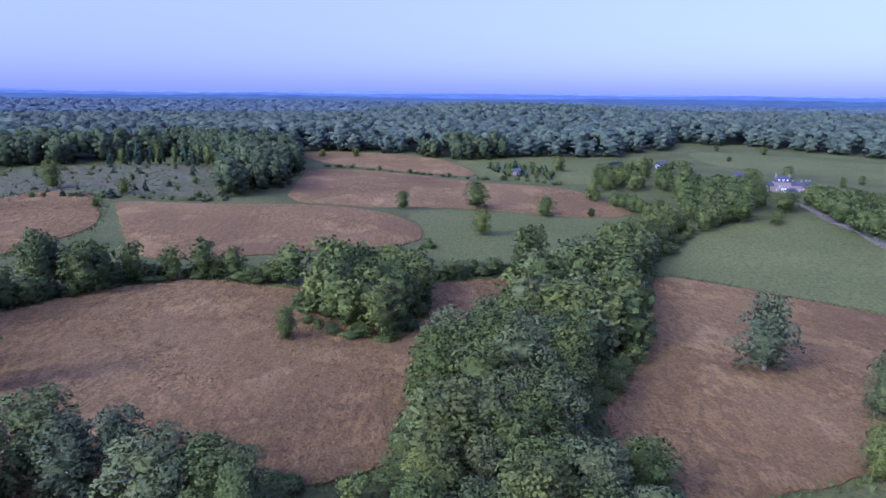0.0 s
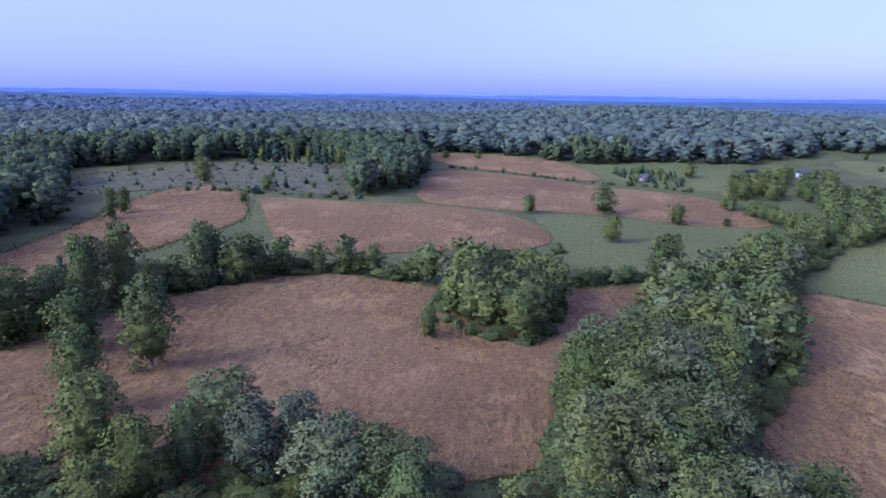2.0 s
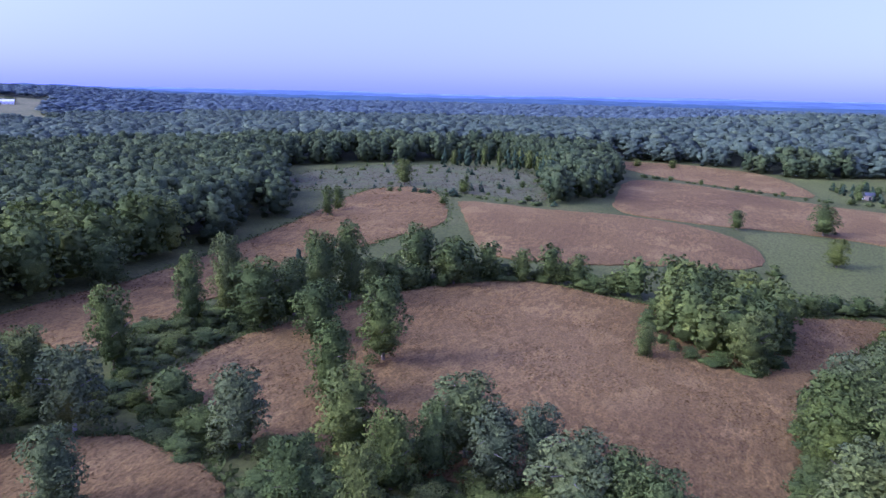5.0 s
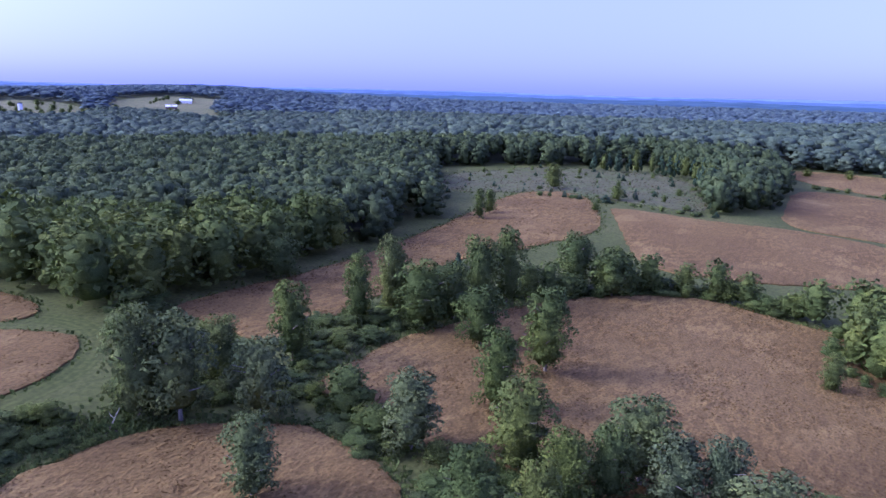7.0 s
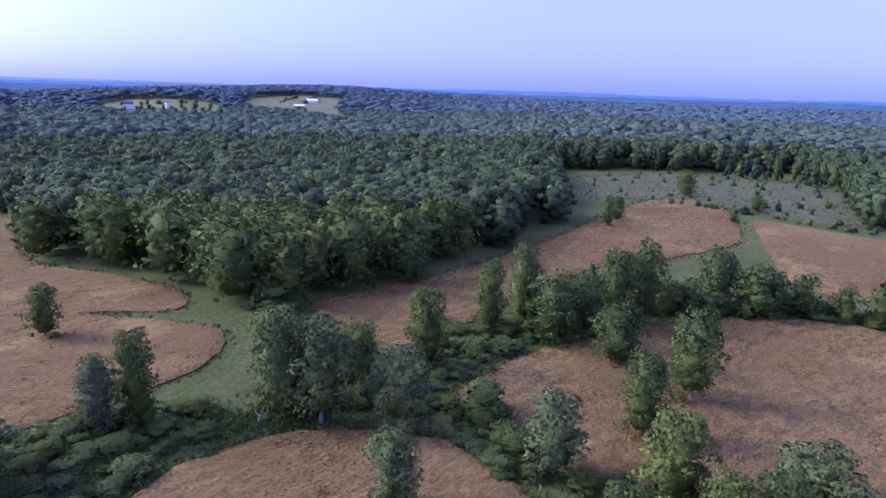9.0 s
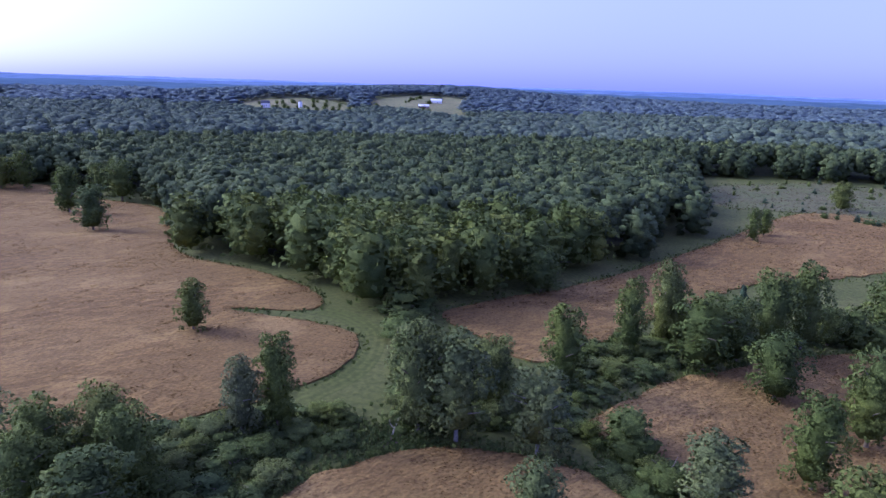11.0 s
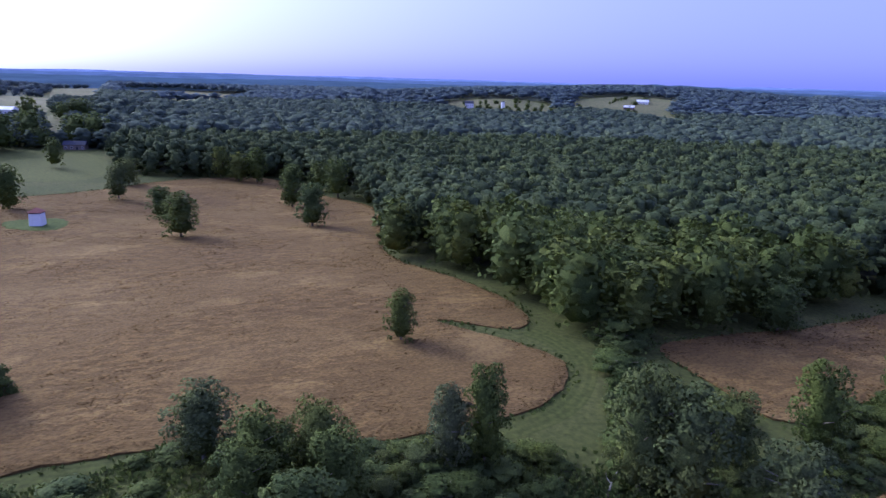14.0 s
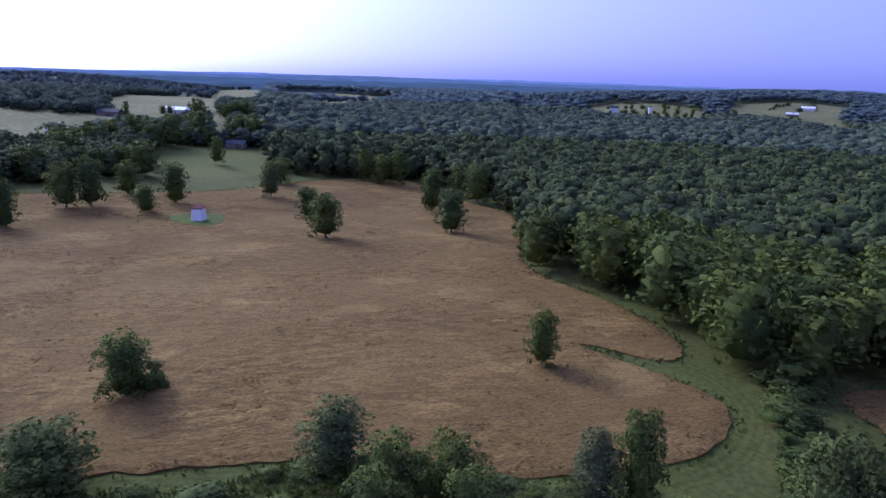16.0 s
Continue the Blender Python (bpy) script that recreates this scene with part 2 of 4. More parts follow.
def inside(poly, x, y):
    x, y = np.asarray(x, float), np.asarray(y, float)
    hit = np.zeros(x.shape, bool)
    for (ax, ay), (bx, by) in zip(poly, np.roll(poly, -1, 0)):
        if ay != by:
            hit ^= ((ay > y) != (by > y)) & (x < (bx - ax) * (y - ay) / (by - ay) + ax)
    return hit


def swathe(x, y):
    """Rise and fall of the standing crop: long lodged waves and short ones."""
    return noise.noise((x * 0.16 + 0.1 * y, y * 0.07, 3.0)) * 0.6 + noise.noise((x * 0.42, y * 0.3, 9.0)) * 0.5


def sheet(name, pts, step, mat, lift, relief=0.0, wobble=0.0):
    """A draped patch with the outline pts, with an edge of its own thickness where it stands proud of the ground."""
    rng = np.random.default_rng(len(pts) * 7 + int(abs(pts[0][0])))
    line = resample(smooth_outline(pts), step)
    if wobble:
        n = len(line)
        line = line + np.array([[noise.noise((p[0] * 0.21, p[1] * 0.21, 1.0)), noise.noise((p[0] * 0.21, p[1] * 0.21, 7.0))] for p in line]) * wobble
    n = len(line)
    lo, hi = line.min(0), line.max(0)
    gx, gy = np.meshgrid(np.arange(lo[0], hi[0], step), np.arange(lo[1], hi[1], step))
    g = np.stack([gx.ravel(), gy.ravel()], 1) + rng.uniform(-0.3, 0.3, (gx.size, 2)) * step
    g = g[inside(line, g[:, 0], g[:, 1])]
    near = np.array([((line - q) ** 2).sum(1).min() for q in g]) if len(g) else np.zeros(0)
    g = g[near > (0.6 * step) ** 2]
    flat = [Vector(p) for p in np.concatenate([line, g])]
    v, _, f, *_ = delaunay_2d_cdt(flat, [], [list(range(n))], 1, 1e-4)
    xy = np.array([tuple(p) for p in v])
    z = land(xy[:, 0], xy[:, 1]) + lift
    if relief:
        z += np.array([swathe(x, y) for x, y in xy]) * relief
    if lift > 0.2:
        z[:n] -= 0.5 * lift
    verts = [(x, y, h) for (x, y), h in zip(xy, z)]
    faces = [list(t) for t in f]
    if lift > 0.2:
        first = len(verts)
        ring = [int(np.argmin(((xy - p) ** 2).sum(1))) for p in line]
        verts += [verts[i] for i in ring] + [(xy[i][0], xy[i][1], land1(*xy[i]) - 0.3) for i in ring]
        faces += [(first + i, first + n + i, first + n + (i + 1) % n, first + (i + 1) % n) for i in range(n) if ring[i] != ring[(i + 1) % n]]
    return new(name, mesh_of(name, verts, faces, mat))


def ribbon(name, pts, width, mat, lift):
    p = np.array(pts, float)
    for _ in range(2):
        q = np.stack([0.75 * p[:-1] + 0.25 * p[1:], 0.25 * p[:-1] + 0.75 * p[1:]], 1).reshape(-1, 2)
        p = np.concatenate([p[:1], q, p[-1:]])
    d = np.gradient(p, axis=0)
    d = np.stack([-d[:, 1], d[:, 0]], 1) / np.hypot(*d.T)[:, None]
    verts, faces, k = [], [], 7
    for i in range(len(p)):
        for j in range(k):
            x, y = p[i] + d[i] * width * (j / (k - 1) - 0.5)
            verts.append((x, y, land1(x, y) + lift))
    for i in range(len(p) - 1):
        for j in range(k - 1):
            a = i * k + j
            faces.append((a, a + 1, a + k + 1, a + k))
    me = mesh_of(name, verts, faces, mat)
    layer = me.uv_layers.new(name="across")
    for loop in me.loops:
        layer.data[loop.index].uv = (loop.vertex_index % k / (k - 1), loop.vertex_index // k / 10)
    return new(name, me)


# ---- outlines in plan ----
FIELD_A = [(-81, 191), (-95, 178), (-106, 158), (-113, 136), (-115, 117), (-117, 99), (-115, 89), (-114, 81), (-112, 70), (-107, 71), (-86, 68), (-69,
    70), (-45, 77), (-31, 82), (-18, 84), (-8, 91), (-6, 98), (-5, 119), (-5, 146), (2, 160), (15, 195), (27, 222), (13, 217), (-4, 207), (-25, 197),
    (-45, 190), (-68, 194)]
FIELD_B = [(-150, 302), (-99, 302), (-74, 316), (-39, 319), (-23, 312), (-10, 294), (-8, 270), (-18, 254), (-39, 244), (-66, 224), (-84, 215), (-96,
    214), (-106, 221), (-122, 251), (-139, 283)]
FIELD_C = [(-207, 311), (-188, 333), (-164, 315), (-137, 266), (-132, 244), (-140, 217), (-145, 192), (-138, 213), (-150, 191), (-151, 177), (-147,
    145), (-140, 113), (-133, 88), (-138, 78), (-150, 80), (-161, 79), (-168, 80), (-169, 84), (-172, 103), (-172, 131), (-181, 179), (-189, 227)]
FIELD_D = [(-93, 462), (-57, 465), (-17, 450), (20, 435), (77, 425), (91, 390), (102, 354), (91, 339), (51, 341), (22, 348), (-7, 339), (-40, 324),
    (-77, 320), (-83, 376)]
FIELD_D2 = [(-121, 560), (-70, 572), (-21, 551), (0, 534), (16, 493), (23, 467), (19, 453), (-34, 469), (-67, 483), (-102, 512)]
FIELD_E = [(75, 234), (92, 226), (110, 205), (128, 185), (137, 159), (97, 103), (69, 94), (55, 89), (41, 83), (33, 85), (27, 110), (39, 133), (50,
    162), (66, 210)]
FIELD_F = [(-119, 23), (-120, 31), (-119, 43), (-112, 53), (-102, 61), (-92, 61), (-82, 59), (-78, 57), (-68, 30), (-76, 10), (-112, 8)]
FIELD_G = [(-152, -61), (-152, -48), (-152, -29), (-153, -18), (-150, -4), (-145, 7), (-144, 22), (-146, 36), (-150, 46), (-159, 54), (-166, 56),
    (-174, 51), (-181, 46), (-187, 40), (-193, 36), (-191, 41), (-185, 48), (-183, 57), (-196, 61), (-207, 59), (-228, 53), (-254, 40), (-293, 47),
    (-371, 65), (-399, 54), (-441, 22), (-474, 27), (-472, -23), (-446, -54), (-417, -80), (-403, -130), (-397, -172), (-384, -209), (-261, -151),
    (-154, -77)]
LAWN = [(-349, -92), (-356, -87), (-358, -69), (-344, -65), (-329, -67), (-333, -83)]
CLEARING = [(-383, -242), (-407, -183), (-424, -176), (-452, -140), (-500, -142), (-576, -156), (-584, -130), (-557, -78), (-474, -57), (-474, -10),
    (-474, 28), (-416, 63), (-346, 61), (-256, 42), (-242, 49), (-218, 61), (-200, 62), (-184, 62), (-174, 67), (-173, 83), (-175, 109), (-180, 145),
    (-190, 189), (-203, 233), (-220, 256), (-316, 382), (-291, 431), (-245, 453), (-201, 510), (-148, 471), (-109, 318), (-89, 324), (-87, 401),
    (-118, 554), (-122, 570), (-70, 577), (-21, 551), (6, 535), (42, 536), (80, 552), (117, 551), (153, 567), (215, 622), (238, 666), (299, 637),
    (365, 558)]
SCRUB = [(-248, 437), (-217, 457), (-151, 454), (-105, 323), (-121, 315), (-159, 321), (-197, 322), (-239, 289), (-297, 356), (-252, 452)]
PASTURE = [(120, 316), (176, 336), (186, 313), (180, 267), (181, 216), (137, 169), (129, 187), (112, 207), (93, 229), (76, 238), (74, 254), (102,
    300)]
PASTURE_MID = [(-7, 336), (22, 343), (50, 337), (87, 334), (87, 323), (63, 277), (28, 242), (-5, 240), (-7, 266), (-9, 297), (-19, 313)]
PASTURE_FAR = [(214, 605), (275, 585), (344, 526), (382, 500), (295, 381), (277, 463), (216, 502), (202, 545)]
PASTURE_NORTH = [(4, 534), (38, 532), (98, 550), (148, 513), (130, 448), (79, 435), (54, 442), (25, 452), (22, 485)]
PASTURE_VILLAGE = [(-570, -154), (-578, -139), (-567, -105), (-557, -82), (-504, -71), (-464, -71), (-452, -104), (-470, -127)]
FARM_WEST = [(-1206, 362), (-1266, 431), (-1261, 513), (-1225, 546), (-1120, 546), (-975, 470), (-962, 418), (-1012, 372), (-1066, 345)]
FARM = [(-1143, 580), (-1300, 725), (-1400, 880), (-1330, 950), (-1230, 890), (-1070, 741), (-960, 672), (-838, 622), (-815, 598), (-883, 603), (-970, 592), (-1010, 560), (-1020, 543)]
FAR_FIELD_A = [(-760, -400), (-724, -296), (-728, -225), (-596, -209), (-562, -211), (-528, -212), (-511, -222), (-530, -240), (-590, -330)]
FAR_FIELD_B = [(-881, -296), (-1017, -313), (-1199, -272), (-1157, -217), (-799, -162), (-717, -173), (-680, -189), (-681, -225)]
FAR_FIELD_C = [(-784, -165), (-827, -152), (-610, -113), (-591, -122)]
FAR_FIELD_D = [(-1265, -263), (-1932, -355), (-2167, -284), (-1406, -190), (-990, -170)]
FAR_FIELD_E = [(-1273, -90), (-1331, -16), (-1374, 18), (-1015, -15), (-924, -63)]
FAR_FIELD_F = [(-2000, -240), (-2050, -116), (-1822, 74), (-1345, 52), (-1390, -69), (-1386, -171)]
BELT = [(108, 318), (115, 306), (96, 276), (79, 252), (72, 232), (58, 188), (46, 150), (38, 133), (27, 117), (24, 101), (14, 88), (27, 73), (22, 62), (-12, 60),
    (-6, 73), (-4, 98), (-3, 123), (12, 160), (24, 191), (27, 224), (50, 236), (68, 273), (84, 290), (100, 312)]
COPSE = [(-37, 168), (-31, 156), (-24, 151), (-14, 152), (-7, 160), (-5, 182), (-7, 200), (-17, 209), (-36, 202), (-40, 184)]
LANE = [(-149, -52), (-148, -29), (-146, -5), (-142, 19), (-143, 35), (-148, 47), (-158, 56), (-166, 60), (-176, 59), (-182, 56)]

HEDGE = [(-109, 160), (-105, 168), (-98, 174), (-93, 183), (-86, 190), (-77, 196), (-66, 198), (-55, 197), (-45, 195)]
HEDGE_B = [(-5, 213), (7, 220), (19, 228), (31, 236), (46, 246)]
HEDGE_D = [(-83, 479), (-58, 472), (-33, 463), (-10, 455), (21, 446), (51, 448), (75, 433)]
THICKET_A = [(-143, 8), (-140, 20), (-140, 31), (-134, 37), (-128, 38), (-124, 28), (-119, 18), (-118, 6), (-129, -2), (-137, 1)]
THICKET_B = [(-139, 99), (-140, 113), (-126, 138), (-119, 152), (-110, 179), (-107, 170), (-115, 149), (-117, 131), (-119, 116), (-120, 97), (-117,
    81), (-117, 73), (-124, 77)]
THICKET_C = [(-159, 63), (-156, 69), (-139, 75), (-126, 67), (-118, 74), (-111, 70), (-109, 64), (-117, 59), (-120, 50), (-124, 42), (-138, 49)]
THICKET_D = [(-110, 69), (-103, 71), (-97, 73), (-91, 69), (-83, 70), (-89, 60), (-98, 62)]
THICKET_E = [(-78, 59), (-83, 69), (-78, 74), (-65, 81), (-59, 80), (-45, 77), (-22, 84), (-20, 72), (-77, 49)]
BANK = [(-150, -59), (-148, -44), (-147, -28), (-155, -16), (-152, -9), (-146, -5), (-142, 11), (-141, 21), (-138, 23), (-133, 16), (-140, -55)]
HOUSE_GROVE_A = [(144, 409), (192, 419), (167, 360), (136, 317), (119, 306), (130, 372)]
HOUSE_GROVE_B = [(204, 375), (225, 373), (227, 342), (185, 265), (185, 288), (185, 323)]
HOUSE_GROVE_C = [(142, 507), (171, 494), (169, 454), (143, 409), (119, 409), (104, 451)]
EVERGREEN_GROVE = [(33, 502), (69, 498), (78, 475), (72, 451), (44, 456), (33, 479)]
SHRUBLINE = [(-190, 309), (-168, 312), (-146, 310), (-119, 309), (-101, 311)]
PINE_EDGE = [(-224, 449), (-191, 459), (-151, 454), (-103, 333)]
ROAD = [(198, 381), (196, 359), (189, 320), (187, 294), (182, 271), (178, 240)]
POND_EDGE = [(125, 524), (141, 538), (138, 518), (122, 502)]
SOIL = [(-122, 36), (-124, 40), (-124, 43), (-121, 40)]


TOWN = [(-251, 1984, 14), (-226, 1987, 20), (-206, 1989, 26), (-181, 1992, 22), (-164, 1993, 14), (297, 1826, 16), (320, 1791, 24), (349, 1838, 14), (573, 1916, 18), (755, 1852, 16)]


# what is not wooded
CLEAR = np.array(CLEARING + [(420, 480), (420, -150), (0, -200), (-300, -420)], float)
OPENS = [np.array(p, float) for p in (FARM, FARM_WEST, FAR_FIELD_A, FAR_FIELD_B, FAR_FIELD_C, FAR_FIELD_D, FAR_FIELD_E, FAR_FIELD_F, PASTURE_VILLAGE, PASTURE_FAR, PASTURE_NORTH)]


def edge_gap(x, y):
    """Distance to the edge of the clearing and of the far openings."""
    best = np.full(x.shape, 1e9)
    for poly in (CLEAR, *OPENS):
        for a, b in zip(poly, np.roll(poly, -1, 0)):
            d = b - a
            u = np.clip(((x - a[0]) * d[0] + (y - a[1]) * d[1]) / max(d @ d, 1e-6), 0, 1)
            best = np.minimum(best, np.hypot(x - a[0] - u * d[0], y - a[1] - u * d[1]))
    return best


# ---- ground: one sheet to the horizon ----
def build_ground():
    radii = [0.0]
    while radii[-1] < 4900:
        radii.append(radii[-1] + max(6.0, radii[-1] * 0.03))
    k = 240
    verts, faces = [(-60, 100, land1(-60, 100))], []
    for r in radii[1:]:
        a = np.arange(k) * 2 * math.pi / k
        x, y = -60 + r * np.cos(a), 100 + r * np.sin(a)
        verts += list(zip(x, y, land(x, y)))
    faces += [(0, 1 + j, 1 + (j + 1) % k) for j in range(k)]
    for i in range(len(radii) - 2):
        for j in range(k):
            a, b = 1 + i * k + j, 1 + i * k + (j + 1) % k
            faces.append((a, a + k, b + k, b))
    me = mesh_of("ground", verts, faces, GRASS)
    me.materials.append(LITTER)
    mid = np.array([np.mean([verts[i][:2] for i in f], 0) for f in faces])
    shade = ~inside(CLEAR, mid[:, 0], mid[:, 1]) & (edge_gap(mid[:, 0], mid[:, 1]) > 16)
    for p in OPENS:
        shade &= ~inside(p, mid[:, 0], mid[:, 1])
    me.polygons.foreach_set("material_index", shade.astype(np.int32))
    return tagged(new("ground", me), "uneven green grassland under fields and woods", "ground", kind="structure")


build_ground()
def tufts(pts, gap, tall, wide, seed):
    """Upright clumps of stalks and ears over a field, in one mesh."""
    rng = np.random.default_rng(seed)
    line = smooth_outline(pts)
    lo, hi = line.min(0), line.max(0)
    n = int(np.prod(hi - lo) / gap ** 2)
    p = rng.uniform(lo, hi, (n, 2))
    p = p[inside(line, p[:, 0], p[:, 1])]
    lodged = np.array([noise.noise((0.13 * x + 0.1 * y, 0.05 * y - 0.06 * x, 21.0)) + 0.6 * noise.noise((0.05 * x, 0.05 * y, 17.0)) for x, y in p])
    p = p[lodged < 0.42 + rng.uniform(-0.25, 0.25, len(p))]  # flattened patches have no upright stalks
    n = len(p)
    keep = np.array([noise.noise((x * 0.05, y * 0.05, 4.0)) for x, y in p])
    tall = tall * np.clip(0.85 + 0.5 * keep, 0.5, 1.2) * rng.uniform(0.6, 1.25, n)
    a = rng.uniform(0, math.pi, n)
    side = np.stack([np.cos(a), np.sin(a)], 1) * (wide * rng.uniform(0.5, 1.2, n))[:, None] / 2
    lean = rng.normal(0, 0.3, (n, 2)) * tall[:, None] + np.array([0.12, 0.06])
    z = land(p[:, 0], p[:, 1]) + 0.5 + 0.32 * np.array([swathe(x, y) for x, y in p])
    corner = []
    for sx, up in ((-1, 0), (1, 0), (0.75, 1), (-0.75, 1)):
        xy = p + side * sx + lean * up
        corner.append(np.stack([xy[:, 0], xy[:, 1], z + up * tall * rng.uniform(0.8, 1.1, n)], 1))
    v = np.stack(corner, 1).reshape(-1, 3)
    f = np.arange(4 * n).reshape(-1, 4)
    ob = new("wheat_tufts", mesh_of("wheat_tufts", v.tolist(), f.tolist(), WHEAT_STALKS, False))
    return tagged(ob, "upright clumps of ripe tan wheat stalks", "wheat", kind="stuff")


for pts, gap, tall, wide, seed in ((FIELD_A, 0.56, 0.2, 0.5, 31), (FIELD_F, 0.5, 0.2, 0.45, 32), (FIELD_G, 0.56, 0.16, 0.46, 33), (FIELD_E, 0.7, 0.2, 0.6, 34),
                                   (FIELD_C, 0.85, 0.2, 0.7, 35)):
    tufts(pts, gap, tall, wide, seed)
WHEAT_LABEL = "ripe tan wheat field with lodged, flattened streaks"
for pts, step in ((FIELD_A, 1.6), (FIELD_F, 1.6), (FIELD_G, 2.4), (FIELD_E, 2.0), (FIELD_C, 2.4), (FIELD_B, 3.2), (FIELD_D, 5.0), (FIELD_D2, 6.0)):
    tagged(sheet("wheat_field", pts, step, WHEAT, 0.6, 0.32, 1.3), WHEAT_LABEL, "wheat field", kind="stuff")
for pts, step in ((PASTURE, 5), (PASTURE_MID, 5), (PASTURE_FAR, 12), (PASTURE_NORTH, 8), (PASTURE_VILLAGE, 10)):
    tagged(sheet("pasture", pts, step, PASTURE_GRASS, 0.08), "short pale green pasture beside the wheat", "pasture", kind="structure")
for pts in (FARM, FARM_WEST, FAR_FIELD_A, FAR_FIELD_B, FAR_FIELD_C, FAR_FIELD_D, FAR_FIELD_E, FAR_FIELD_F):
    tagged(sheet("far_field", pts, 30, HAY, 0.6), "pale far farm field among woods", "field", kind="structure")
tagged(sheet("scrub_meadow", SCRUB, 5, SCRUB_MIX, 0.5, 0.6), "rough purple-brown scrub meadow before the pine wood", "meadow", kind="structure")
tagged(sheet("lawn", LAWN, 1.5, LAWN_GRASS, 0.85), "bright green oval lawn round the white hut", "lawn", kind="structure")
tagged(ribbon("mown_lane", LANE, 6.5, MOWN, 0.03), "mown green lane round the wheat field", "lane", kind="structure")


# ---- weeds and tall grass at the field edges ----
def weeds(areas, lines, seed, mat, label):
    rng = np.random.default_rng(seed)
    spots = []
    for outline, gap in areas:
        line = smooth_outline(outline)
        lo, hi = line.min(0) - 3, line.max(0) + 3
        p = rng.uniform(lo, hi, (int(np.prod(hi - lo) / gap ** 2), 2))
        spots.append(p[inside(line, p[:, 0], p[:, 1])])
    for outline, wide, count in lines:
        line = resample(smooth_outline(outline), 1.0)
        spots.append(line[rng.integers(0, len(line), count)] + rng.normal(0, wide, (count, 2)))
    p = np.concatenate(spots)
    for field in (FIELD_A, FIELD_C, FIELD_E, FIELD_F, FIELD_G):
        p = p[~inside(smooth_outline(field), p[:, 0], p[:, 1])]
    n = len(p)
    a, tall, wide = rng.uniform(0, math.pi, n), rng.uniform(0.25, 0.95, n), rng.uniform(0.3, 0.9, n)
    side = np.stack([np.cos(a), np.sin(a)], 1) * wide[:, None] / 2
    lean = rng.normal(0, 0.3, (n, 2)) * tall[:, None]
    z = land(p[:, 0], p[:, 1]) - 0.05
    corner = []
    for sx, up in ((-0.6, 0), (0.6, 0), (1, 1), (-1, 1)):
        xy = p + side * sx + lean * up
        corner.append(np.stack([xy[:, 0], xy[:, 1], z + up * tall * rng.uniform(0.7, 1.1, n)], 1))
    v = np.stack(corner, 1).reshape(-1, 3)
    ob = new("weeds", mesh_of("weeds", v.tolist(), np.arange(4 * n).reshape(-1, 4).tolist(), mat, False))
    return tagged(ob, label, "weeds", kind="stuff")


weeds([(THICKET_A, 0.5), (THICKET_B, 0.6), (THICKET_C, 0.55), (THICKET_D, 0.5), (BANK, 0.6), (BELT, 1.2)],
      [(FIELD_A, 2.0, 5000), (FIELD_F, 2.0, 3500), (FIELD_G, 1.0, 2500), (FIELD_C, 2.0, 2500), (FIELD_E, 1.5, 2000), (SOIL, 4.0, 900)], 41, LEAF_VINE,
      "rough green weeds and tall grass at the field edges")
weeds([(SCRUB, 1.5)], [], 42, DRY_WEED, "purple-brown dry weeds over the scrub meadow")
weeds([(SCRUB, 3.0)], [(SCRUB, 6.0, 900)], 43, LEAF_VINE, "green weeds scattered over the scrub meadow")


# ---- trees ----
def ball(centre, radius, rng, squash=0.9, rings=4, sides=7):
    """A small uneven ball, as verts and faces."""
    v = [(0, 0, 1)]
    for i in range(1, rings):
        for j in range(sides):
            a, b = math.pi * i / rings, 2 * math.pi * (j + 0.5 * (i % 2)) / sides
            v.append((math.sin(a) * math.cos(b), math.sin(a) * math.sin(b), math.cos(a)))
    v.append((0, 0, -1))
    v = np.array(v) * rng.uniform(0.85, 1.15, (len(v), 1)) * radius * np.array([1, 1, squash]) + centre
    f = [(0, 1 + j, 1 + (j + 1) % sides) for j in range(sides)]
    for i in range(rings - 2):
        for j in range(sides):
            a, b = 1 + i * sides + j, 1 + i * sides + (j + 1) % sides
            f.append((a, a + sides, b + sides, b))
    last, base = len(v) - 1, 1 + (rings - 2) * sides
    f += [(base + j, last, base + (j + 1) % sides) for j in range(sides)]
    return v, f


